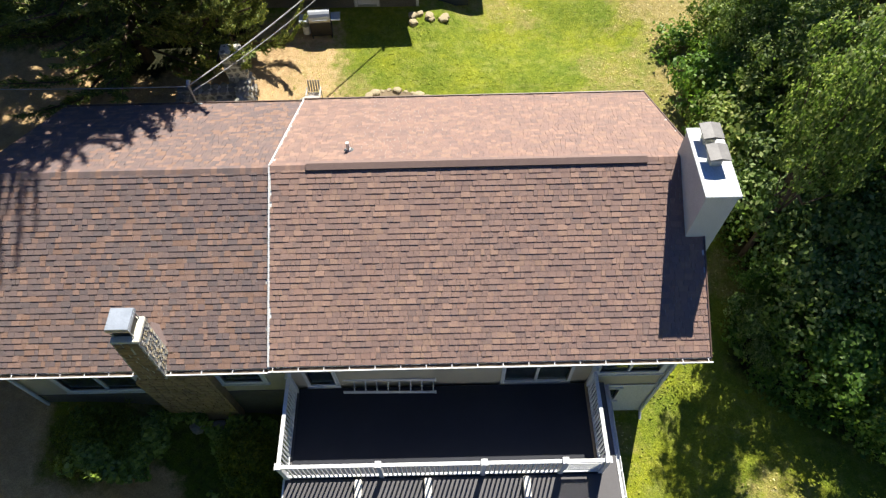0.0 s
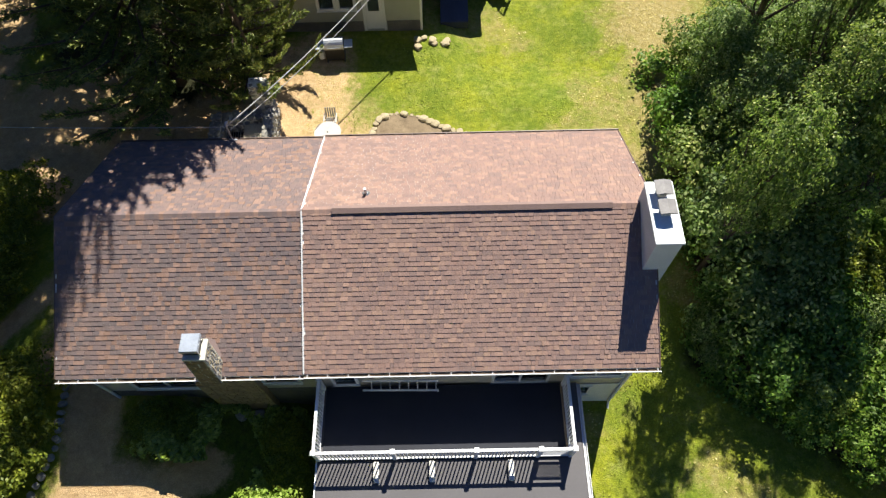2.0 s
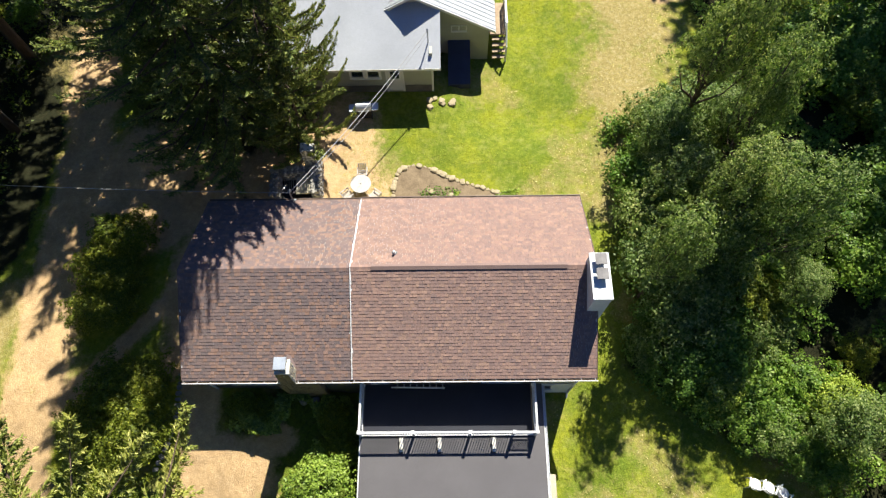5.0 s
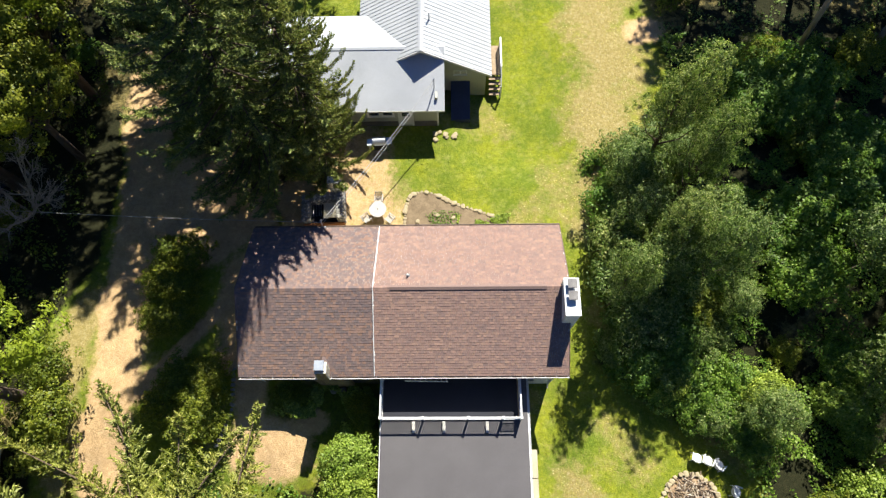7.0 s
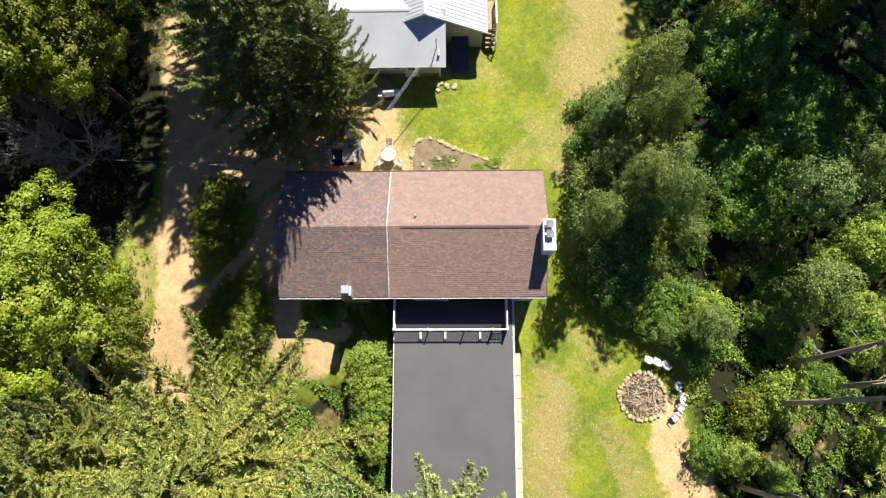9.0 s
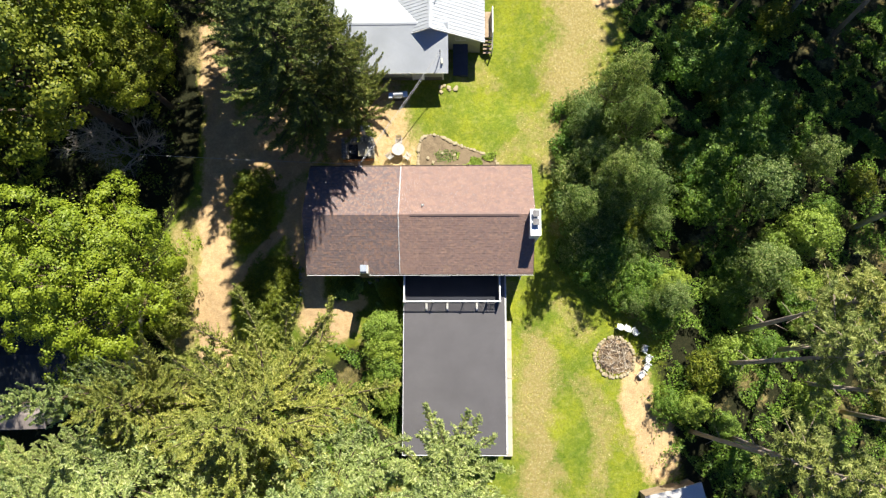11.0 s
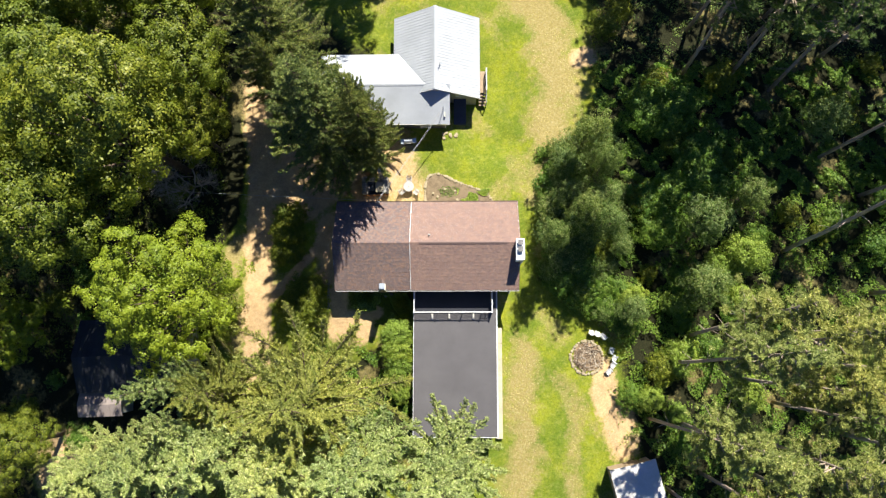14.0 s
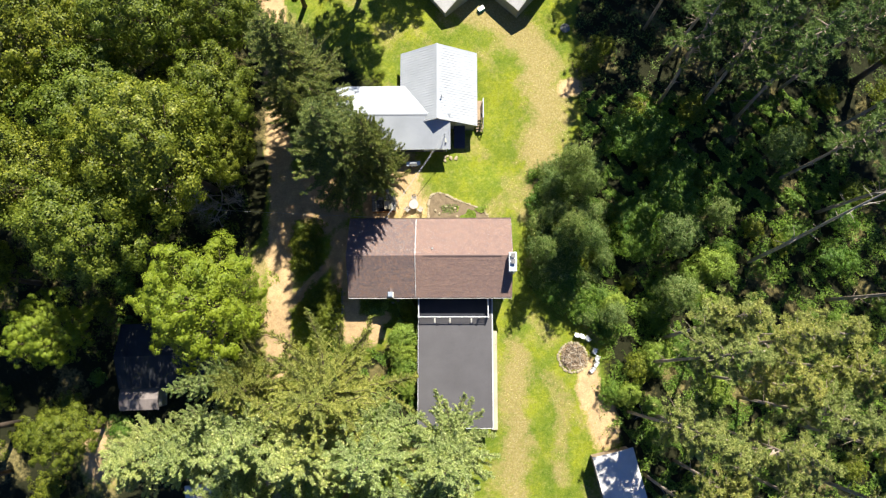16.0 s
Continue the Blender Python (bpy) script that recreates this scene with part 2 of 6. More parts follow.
def quad_mesh(name, v, material):
    """A mesh of loose quads from an array of shape (n, 4, 3)."""
    n = len(v)
    me = bpy.data.meshes.new(name)
    me.vertices.add(4 * n)
    me.vertices.foreach_set("co", np.ascontiguousarray(v, dtype=np.float32).ravel())
    me.loops.add(4 * n)
    me.loops.foreach_set("vertex_index", np.arange(4 * n, dtype=np.int32))
    me.polygons.add(n)
    me.polygons.foreach_set("loop_start", np.arange(0, 4 * n, 4, dtype=np.int32))
    me.materials.append(material)
    me.update(calc_edges=True)
    return me


def part(name, bm, material, parent=None, label="", smooth=False):
    me = bpy.data.meshes.new(name)
    bm.normal_update()
    bm.to_mesh(me)
    bm.free()
    me.materials.append(material)
    if smooth:
        me.polygons.foreach_set("use_smooth", [True] * len(me.polygons))
    ob = new(name, me)
    ob.parent = parent
    if label:
        tagged(ob, label)
    return ob


def thing(name, m, label, category, group="", kind=""):
    ob = new(name)
    ob.empty_display_size = 0.2
    ob.matrix_basis = m if isinstance(m, Matrix) else pose(*m)
    return tagged(ob, label, category, group, kind)


def add_box(bm, lo, hi, bevel=0.0, m=None):
    c = [(a + b) / 2 for a, b in zip(lo, hi)]
    s = [abs(b - a) for a, b in zip(lo, hi)]
    r = bmesh.ops.create_cube(bm, size=1.0, matrix=Matrix.Translation(c) @ Matrix.Diagonal((*s, 1)))
    vs = r["verts"]
    if bevel:
        es = list({e for v in vs for e in v.link_edges})
        out = bmesh.ops.bevel(bm, geom=es, offset=bevel, segments=1, affect="EDGES")
        vs = list({v for f in out["faces"] for v in f.verts} | {v for v in vs if v.is_valid})
    if m:
        bmesh.ops.transform(bm, matrix=m, verts=vs)
    return vs


def box(lo, hi, bevel=0.0, m=None):
    bm = bmesh.new()
    add_box(bm, lo, hi, bevel, m)
    return bm


def boxes(items, bevel=0.0):
    bm = bmesh.new()
    for lo, hi in items:
        add_box(bm, lo, hi, bevel)
    return bm


def prism(poly, axis, lo, hi):
    """A polygon of 2D points drawn out along an axis ('x': poly in y,z; 'y': poly in x,z; 'z': poly in x,y)."""
    bm = bmesh.new()
    put = {"x": lambda p, h: (h, p[0], p[1]), "y": lambda p, h: (p[0], h, p[1]), "z": lambda p, h: (p[0], p[1], h)}[axis]
    a = [bm.verts.new(put(p, lo)) for p in poly]
    b = [bm.verts.new(put(p, hi)) for p in poly]
    bm.faces.new(a)
    bm.faces.new(b[::-1])
    for i in range(len(poly)):
        j = (i + 1) % len(poly)
        bm.faces.new((a[i], b[i], b[j], a[j]))
    bmesh.ops.recalc_face_normals(bm, faces=bm.faces)
    return bm


def add_tube(bm, pts, radii, sides=8, caps=True):
    """A tapered tube along points."""
    pts = [Vector(p) for p in pts]
    rings = []
    for i, p in enumerate(pts):
        d = (pts[min(i + 1, len(pts) - 1)] - pts[max(i - 1, 0)]).normalized()
        u = d.cross(Vector((0.31, 0.17, 0.94)) if abs(d.z) < 0.9 else Vector((1, 0, 0))).normalized()
        w = d.cross(u)
        r = radii[i] if hasattr(radii, "__len__") else radii
        rings.append([bm.verts.new(p + (u * math.cos(a) + w * math.sin(a)) * r) for a in (k * 2 * math.pi / sides for k in range(sides))])
    for a, b in zip(rings, rings[1:]):
        for k in range(sides):
            bm.faces.new((a[k], a[(k + 1) % sides], b[(k + 1) % sides], b[k]))
    if caps:
        bm.faces.new(rings[0][::-1])
        bm.faces.new(rings[-1])


def tube(pts, radii, sides=8):
    bm = bmesh.new()
    add_tube(bm, pts, radii, sides)
    return bm


def add_rock(bm, c, s, rng, sub=1):
    r = bmesh.ops.create_icosphere(bm, subdivisions=sub, radius=1.0)
    turn = Matrix.Rotation(rng.uniform(0, 6.28), 3, "Z")
    for v in r["verts"]:
        p = v.co.copy()
        k = 1 + 0.22 * noise.noise(p * 1.3 + Vector(c) * 3.1)
        p = Vector((max(-0.8, min(0.8, p.x)), max(-0.8, min(0.8, p.y)), max(-0.75, min(0.7, p.z)))) * k
        v.co = turn @ Vector((p.x * s[0], p.y * s[1], p.z * s[2])) + Vector(c)


def rock(c, s, seed, sub=2):
    bm = bmesh.new()
    add_rock(bm, c, s, random.Random(seed), sub)
    return bm


# ---- ground ----


def smooth(a, b, x):
    t = np.clip((x - a) / (b - a), 0, 1)
    return t * t * (3 - 2 * t)


def ground_z(x, y):
    """Height of the ground: a bench behind the house at 1.5, falling past its ends to the yard at 0."""
    x, y = np.asarray(x, float), np.asarray(y, float)
    west = smooth(-1.0, -6.0, x)
    z = 1.5 * smooth(-1.0 - 8 * west, 8.5 - 7 * west, y)
    z = z - 0.9 * smooth(14, 34, y) * smooth(0, 12, x)
    z = z - 0.5 * smooth(-6, -26, y)
    z = z + 0.65 * smooth(0.0, -1.4, x) * smooth(-13.5, -9.5, x) * smooth(-10.0, -4.0, y) * smooth(9.5, 4.5, y)
    z = z - 0.6 * smooth(4.0, 6.0, x) * (1 - smooth(9, 14, x)) * smooth(12.5, 16.5, y) * (1 - smooth(22, 28, y))
    return z + 0.05 * np.sin(x * 0.7 + 1.3) * np.cos(y * 0.6) + 0.08 * np.sin(x * 0.23) * np.sin(y * 0.19 + 2)


def gz(x, y):
    return float(ground_z(x, y))


def wobble(x, y, s, seed=0):
    """Cheap smooth noise between about -1 and 1."""
    a = np.sin(x * s + 1.7 * seed + 1.9 * np.sin(y * s * 0.7 + seed)) + np.sin(y * s * 1.13 + 2.3 * seed + 1.7 * np.sin(x * s * 0.8 + 3 * seed))
    b = np.sin(x * s * 2.3 + y * s * 1.9 + 5 * seed) * 0.6
    return (a + b) / 2.6


def in_path(x, y, pts, width):
    """Nearness to a bent line: 1 on it, 0 beyond its width."""
    best = np.full(np.shape(x), 1e9)
    for (x0, y0), (x1, y1) in zip(pts, pts[1:]):
        dx, dy = x1 - x0, y1 - y0
        t = np.clip(((x - x0) * dx + (y - y0) * dy) / (dx * dx + dy * dy), 0, 1)
        best = np.minimum(best, np.hypot(x - x0 - t * dx, y - y0 - t * dy))
    return best / width


def blob(x, y, cx, cy, rx, ry):
    return np.hypot((x - cx) / rx, (y - cy) / ry)


ROAD = [(-19.5, -60), (-17.6, -25), (-16.2, -8), (-16.0, 2), (-16.0, 11), (-16.6, 19), (-17.5, 32), (-20, 60), (-30, 120)]


def covers(x, y):
    """Shares of bare sand, dry grass and shade-darkened woodland floor at a place."""
    w1, w2, w3 = wobble(x, y, 0.8, 1), wobble(x, y, 2.3, 2), wobble(x, y, 5.7, 5)
    edge = 0.20 * w1 + 0.14 * w2 + 0.08 * w3
    sand = 1 - smooth(0.65, 1.35, in_path(x, y, ROAD, 1.5) + edge)
    sand = sand - 0.35 * (1 - smooth(0.0, 0.3, in_path(x, y, ROAD, 1.5))) * smooth(-0.2, 0.7, w1)
    for cx, cy, rx, ry in ((-1.5, 13.2, 2.2, 5.0), (-1.0, 10.6, 2.6, 2.2)):
        sand = np.maximum(sand, 0.66 * (1 - smooth(0.6, 1.35, blob(x, y, cx, cy, rx, ry) + 0.9 * edge)))
    for cx, cy, rx, ry in ((-12, 11.5, 5.0, 3.6), (-6.3, -3.6, 2.4, 1.9), (-7.6, -0.6, 1.0, 2.6), (-3.9, -1.9, 0.9, 0.8), (-8.6, 5.5, 1.5, 3.6), (-8.6, 1.6, 1.4, 1.2), (19.6, -9.6, 1.4, 3.0), (21.2, -13.6, 1.9, 3.0), (18.2, 25.6, 1.5, 1.3), (-4.0, 12.0, 3.0, 3.0), (-19, -14, 3.5, 5), (-36, -17.5, 2.6, 3.5)):
        sand = np.maximum(sand, 1 - smooth(0.6, 1.35, blob(x, y, cx, cy, rx, ry) + 0.9 * edge))
    sand = np.maximum(sand, 0.9 * (1 - smooth(0.7, 1.4, in_path(x, y, [(-9.0, 7.5), (-9.6, 4.8), (-11.2, 3.2), (-13.4, 0.8), (-15.5, -1.2)], 0.5) + edge)))
    dry = np.zeros(np.shape(x))
    for pts, wd, k in (([(14.4, 11), (14.8, 17), (15.4, 24), (14.5, 30), (12, 34), (5, 36)], 3.2, 0.85), ([(11.4, -6), (11.2, -10), (11.0, -16), (11.3, -26)], 2.3, 0.75), ([(16.6, -11), (16.2, -20)], 1.3, 0.6), ([(13.6, -2), (15.5, -4.5)], 1.2, 0.5), ([(-18.6, -5), (-18.6, 5)], 1.4, 0.9)):
        dry = np.maximum(dry, k * (1 - smooth(0.1, 1.5, in_path(x, y, pts, wd) + 0.35 * w1 + 0.25 * w2)))
    dry = np.maximum(dry, 0.5 * smooth(-0.2, 0.8, wobble(x, y, 0.55, 6) + 0.3 * w2))
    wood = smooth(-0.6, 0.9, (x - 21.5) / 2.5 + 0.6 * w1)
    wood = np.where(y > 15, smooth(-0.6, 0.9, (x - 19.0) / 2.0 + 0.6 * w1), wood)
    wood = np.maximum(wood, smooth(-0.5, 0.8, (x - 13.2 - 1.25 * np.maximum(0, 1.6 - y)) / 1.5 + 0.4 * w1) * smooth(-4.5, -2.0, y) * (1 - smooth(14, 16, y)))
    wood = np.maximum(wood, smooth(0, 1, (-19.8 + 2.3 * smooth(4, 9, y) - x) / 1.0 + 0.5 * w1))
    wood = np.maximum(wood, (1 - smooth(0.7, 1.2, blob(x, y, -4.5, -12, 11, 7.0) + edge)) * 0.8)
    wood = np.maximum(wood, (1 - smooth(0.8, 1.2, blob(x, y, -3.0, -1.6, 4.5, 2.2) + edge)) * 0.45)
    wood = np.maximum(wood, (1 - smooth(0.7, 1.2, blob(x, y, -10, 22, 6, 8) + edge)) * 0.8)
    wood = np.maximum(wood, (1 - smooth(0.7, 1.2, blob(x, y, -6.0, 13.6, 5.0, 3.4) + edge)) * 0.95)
    glade = 1 - smooth(0.7, 1.3, blob(x, y, -35.5, -17.5, 3.6, 4.2) + edge)
    far = smooth(52, 66, np.hypot(x, y - 5))
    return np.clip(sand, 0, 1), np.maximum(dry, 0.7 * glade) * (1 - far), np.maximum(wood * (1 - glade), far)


def ground_material():
    k = Mat("ground_cover")
    sep = k.n.new("ShaderNodeSeparateColor")
    k.l.new(k.attr("cover"), sep.inputs[0])
    fine, mid, big = k.noise(23, 6, 0.8), k.noise(4.3, 8, 0.75), k.noise(0.3, 5, 0.68)
    grass = k.ramp(mid, [(0.25, lin(84, 95, 32)), (0.5, lin(113, 121, 43)), (0.75, lin(141, 145, 60))])
    grass = k.mix(grass, k.ramp(big, [(0.36, (0.64, 0.82, 0.62)), (0.5, (0.95, 1.02, 0.74)), (0.62, (1.36, 1.3, 0.7))]), 1.0, "MULTIPLY")
    grass = k.mix(grass, lin(150, 150, 82), k.ramp(k.noise(1.7, 9, 0.8), [(0.5, (0, 0, 0)), (0.72, (0.75, 0.75, 0.75))]))
    grass = k.mix(grass, lin(78, 96, 40), k.ramp(k.noise(2.9, 9, 0.8), [(0.54, (0, 0, 0)), (0.74, (0.7, 0.7, 0.7))]))
    dry = k.ramp(mid, [(0.25, lin(114, 106, 58)), (0.5, lin(145, 131, 82)), (0.8, lin(172, 156, 110))])
    dry = k.mix(dry, lin(186, 178, 146), k.ramp(k.noise(5.1, 8, 0.8), [(0.52, (0, 0, 0)), (0.7, (0.7, 0.7, 0.7))]))
    sand = k.ramp(mid, [(0.25, lin(166, 138, 104)), (0.5, lin(190, 161, 122)), (0.8, lin(210, 184, 148))])
    sand = k.mix(sand, k.ramp(k.noise(0.9, 5), [(0.3, (0.8, 0.8, 0.8)), (0.7, (1.12, 1.1, 1.06))]), 1.0, "MULTIPLY")
    # leaf-strewn floor, its colour taken near black to hold the shade under trees
    shaded_litter = k.ramp(mid, [(0.25, lin(26, 29, 16)), (0.5, lin(38, 40, 23)), (0.8, lin(56, 52, 34))])

    def share(sock, n):
        f = k.maths("ADD", sock, k.maths("MULTIPLY", k.maths("SUBTRACT", n, 0.5), 1.5))
        return k.ramp(f, [(0.25, (0, 0, 0)), (0.75, (1, 1, 1))])

    c = k.mix(grass, shaded_litter, share(sep.outputs[2], mid))
    c = k.mix(c, dry, share(sep.outputs[1], k.noise(2.2, 7, 0.78)))
    c = k.mix(c, sand, share(sep.outputs[0], k.noise(2.6, 7, 0.78)))
    c = k.mix(c, k.ramp(fine, [(0.25, (0.6, 0.6, 0.58)), (0.75, (1.32, 1.32, 1.27))]), 1.0, "MULTIPLY")
    k.bump(k.noise(18, 5, 0.75), 0.9, 0.08)
    return k.done(c, 0.95, 0, 0.15)


def build_ground():
    fx = np.concatenate([-np.geomspace(900, 64, 9), np.arange(-60, 60.01, 0.4), np.geomspace(64, 900, 9)])
    fy = np.concatenate([-np.geomspace(900, 54, 9), np.arange(-50, 60.01, 0.4), np.geomspace(64, 900, 9)])
    X, Y = np.meshgrid(fx, fy, indexing="ij")
    Z = ground_z(X, Y)
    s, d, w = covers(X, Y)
    nx, ny = X.shape
    idx = np.arange(nx * ny).reshape(nx, ny)
    faces = np.stack([idx[:-1, :-1], idx[1:, :-1], idx[1:, 1:], idx[:-1, 1:]], -1).reshape(-1, 4)
    me = bpy.data.meshes.new("ground")
    me.vertices.add(nx * ny)
    me.vertices.foreach_set("co", np.stack([X, Y, Z], -1).astype(np.float32).ravel())
    me.loops.add(len(faces) * 4)
    me.loops.foreach_set("vertex_index", faces.astype(np.int32).ravel())
    me.polygons.add(len(faces))
    me.polygons.foreach_set("loop_start", np.arange(0, len(faces) * 4, 4, dtype=np.int32))
    me.polygons.foreach_set("use_smooth", [True] * len(faces))
    me.update(calc_edges=True)
    a = me.attributes.new("cover", "FLOAT_COLOR", "POINT")
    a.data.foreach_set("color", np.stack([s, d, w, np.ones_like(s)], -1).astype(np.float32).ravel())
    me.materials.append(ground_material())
    tagged(new("ground", me), "sunlit lawn with sandy tracks, dry patches and woodland floor darkened for tree shade", "ground", kind="structure")


build_ground()

# ---- house ----


def glass_mat():
    k = Mat("window_glass")
    k.b.inputs["Transmission Weight"].default_value = 0.85
    return k.done(lin(120, 134, 138), 0.03, 0, 0.6)


M_PANE = glass_mat()
M_INSIDE = plain("dim_interior", lin(60, 56, 50), lin(74, 70, 62), 1, 20, 0.9, 0.1)

EAVE_Z, EAVE_Y, RIDGE_Y, RIDGE_Z, DEPTH = 4.76, 0.13, 4.48, 6.90, 8.83
SLOPE = math.atan2(RIDGE_Z - EAVE_Z, RIDGE_Y - EAVE_Y)
SLOPE_LEN = math.hypot(RIDGE_Z - EAVE_Z, RIDGE_Y - EAVE_Y)
COURSE = 0.1425
TAB_WIDTHS = (0.1, 0.13, 0.16, 0.2, 0.24)


def pierced(lo, hi, z0, z1, holes, put):
    """One connected wall with openings through it. put maps (along, up, 0 or 1 through the wall) to a place."""
    us = sorted({lo, hi, *(h[0] for h in holes), *(h[1] for h in holes)})
    zs = sorted({z0, z1, *(h[2] for h in holes), *(h[3] for h in holes)})
    solid = lambda i, j: 0 <= i < len(us) - 1 and 0 <= j < len(zs) - 1 and not any(h[0] <= us[i] < h[1] and h[2] <= zs[j] < h[3] for h in holes)
    bm = bmesh.new()
    vs = {}

    def v(i, j, k):
        if (i, j, k) not in vs:
            vs[i, j, k] = bm.verts.new(put(us[i], zs[j], k))
        return vs[i, j, k]

    for i in range(len(us) - 1):
        for j in range(len(zs) - 1):
            if not solid(i, j):
                continue
            for k in (0, 1):
                bm.faces.new([v(i, j, k), v(i + 1, j, k), v(i + 1, j + 1, k), v(i, j + 1, k)])
            for di, dj, a, b in ((-1, 0, (i, j), (i, j + 1)), (1, 0, (i + 1, j), (i + 1, j + 1)), (0, -1, (i, j), (i + 1, j)), (0, 1, (i, j + 1), (i + 1, j + 1))):
                if not solid(i + di, j + dj):
                    bm.faces.new([v(*a, 0), v(*b, 0), v(*b, 1), v(*a, 1)])
    bmesh.ops.recalc_face_normals(bm, faces=bm.faces)
    return bm


def wall_along_x(name, parent, x0, x1, y0, y1, z0, z1, mat, holes=(), label=""):
    return part(name, pierced(x0, x1, z0, z1, holes, lambda u, z, k: (u, (y0, y1)[k], z)), mat, parent, label)


def window(parent, x0, x1, z0, z1, y, face=-1, panes=2, trim=0.09, name="window"):
    """A framed window in a wall whose outer face lies at y and looks along -y (face -1) or +y (face 1)."""
    out = y + 0.035 * face
    bm = boxes([((x0 - trim, min(out, y - 0.06 * face), z0 - trim), (x1 + trim, max(out, y - 0.06 * face), z0)),
                ((x0 - trim, min(out, y - 0.06 * face), z1), (x1 + trim, max(out, y - 0.06 * face), z1 + trim)),
                ((x0 - trim, min(out, y - 0.06 * face), z0), (x0, max(out, y - 0.06 * face), z1)),
                ((x1, min(out, y - 0.06 * face), z0), (x1 + trim, max(out, y - 0.06 * face), z1))])
    win = part(name, bm, M_WHITE, parent, "white-framed window with dark glass")
    wdt = (x1 - x0) / panes
    for i in range(panes):
        a, b = x0 + i * wdt, x0 + (i + 1) * wdt
        ya, yb = sorted((y - 0.03 * face, y - 0.036 * face))
        part("pane", box((a + 0.02, ya, z0 + 0.01), (b - 0.02, yb, z1 - 0.01)), M_PANE, win)
        if i:
            ya, yb = sorted((y + 0.01 * face, y - 0.05 * face))
            part("mullion", box((a - 0.035, ya, z0), (a + 0.035, yb, z1)), M_WHITE, win)
    ya, yb = sorted((y + 0.07 * face, y))
    part("sill", box((x0 - trim - 0.02, ya, z0 - trim - 0.035), (x1 + trim + 0.02, yb, z0 - trim)), M_WHITE, win)
    return win


def tab_verts(w, raised):
    """One shingle tab: a wedge, x along the course, y up the slope, z off the roof; its butt edge at y = 0."""
    t0, t1 = (0.022, 0.005) if raised else (0.012, 0.004)
    g, u = 0.003, COURSE * 1.12
    return [(g, 0, 0), (w - g, 0, 0), (w - g, u, 0), (g, u, 0), (g, 0, t0), (w - g, 0, t0), (w - g, u, t1), (g, u, t1)]


TAB_FACES = [(4, 5, 6, 7), (0, 1, 5, 4), (1, 2, 6, 5), (3, 0, 4, 7)]
_tab_meshes = {}


def tab_mesh(w, raised, mat):
    key = (w, raised, mat.name)
    if key not in _tab_meshes:
        me = bpy.data.meshes.new("shingle")
        me.from_pydata(tab_verts(w, raised), [], TAB_FACES)
        me.materials.append(mat)
        _tab_meshes[key] = me
    return _tab_meshes[key]


def shingle_slope(roof, frame_m, x0, x1, length, mat, seed, singles=None):
    """Courses of tabs on a slope. frame_m maps (x, up the slope, off it) to the world. singles: (x0, x1, course0, course1) of tabs that stand alone."""
    rng = random.Random(seed)
    verts, faces = [], []
    n = int(round(length / COURSE))
    for i in range(n):
        x = x0 - rng.uniform(0, 0.2)
        while x < x1:
            w = rng.choice(TAB_WIDTHS)
            raised = rng.random() < 0.6
            a, b = max(x, x0), min(x + w, x1)
            if b - a > 0.05:
                jit = rng.uniform(-0.0015, 0.0015)
                if singles and singles[0] <= a and b <= singles[1] and singles[2] <= i < singles[3] and b - a == w:
                    ob = new("shingle", tab_mesh(w, raised, mat))
                    ob.parent = roof
                    ob.matrix_basis = frame_m @ Matrix.Translation((a, i * COURSE + jit, 0))
                else:
                    k = len(verts)
                    verts += [frame_m @ Vector((a + vx, i * COURSE + vy + jit, vz)) for vx, vy, vz in tab_verts(b - a, raised)]
                    faces += [tuple(k + q for q in f) for f in TAB_FACES]
            x += w
    ob = mesh_object("shingles", verts, faces, mat, roof)
    return tagged(ob, "overlapping laminated asphalt shingles", kind="stuff")


house = thing("house", (0, 0, 0), "long bungalow with a brown shingled gable roof and beige siding", "house")


def chevron(x0, x1, drop, thick=0.16):
    """The roof slab over a stretch of the house: a folded plate."""
    e = (EAVE_Y, EAVE_Z - drop)
    r = (RIDGE_Y, RIDGE_Z - drop)
    f = (DEPTH, EAVE_Z - drop)
    return prism([e, r, f, (f[0] - 0.02, f[1] - thick), (r[0], r[1] - thick), (e[0] + 0.02, e[1] - thick)], "x", x0, x1)


def south_frame(drop):
    return Matrix.Translation((0, EAVE_Y - 0.02, EAVE_Z - drop)) @ Matrix.Rotation(SLOPE, 4, "X")


def north_frame(drop):
    return Matrix.Translation((0, DEPTH + 0.02, EAVE_Z - drop)) @ Matrix.Rotation(math.pi, 4, "Z") @ Matrix.Rotation(SLOPE, 4, "X")


roof_east = part("roof", chevron(0.03, 10.58, 0.0), M_WHITE, house, "gable roof of warm brown laminated shingles with white edges")
roof_west = part("roof", chevron(-7.40, 0.0, 0.06), M_WHITE, house, "gable roof of darker grey-brown shingles with white edges")

# walls, with the floor levels of the upper and lower storey
WALL_S, WALL_N, WALL_W, WALL_E = 0.35, 8.60, -6.85, 10.02
S_HOLES = [(0.68, 1.34, 2.90, 4.05), (5.78, 7.44, 2.80, 4.30), (8.20, 9.74, 3.36, 4.25), (8.55, 9.0, 1.30, 2.1)]
wall_along_x("wall", house, 0.0, WALL_E, WALL_S, WALL_S + 0.15, 2.35, 4.72, M_SIDING, [h for h in S_HOLES if h[2] > 2.3], "beige lapped siding")
wall_along_x("wall", house, 0.0, WALL_E, WALL_S - 0.02, WALL_S + 0.15, -0.4, 2.35, M_BLOCK, [S_HOLES[3]], "pale painted block basement wall")
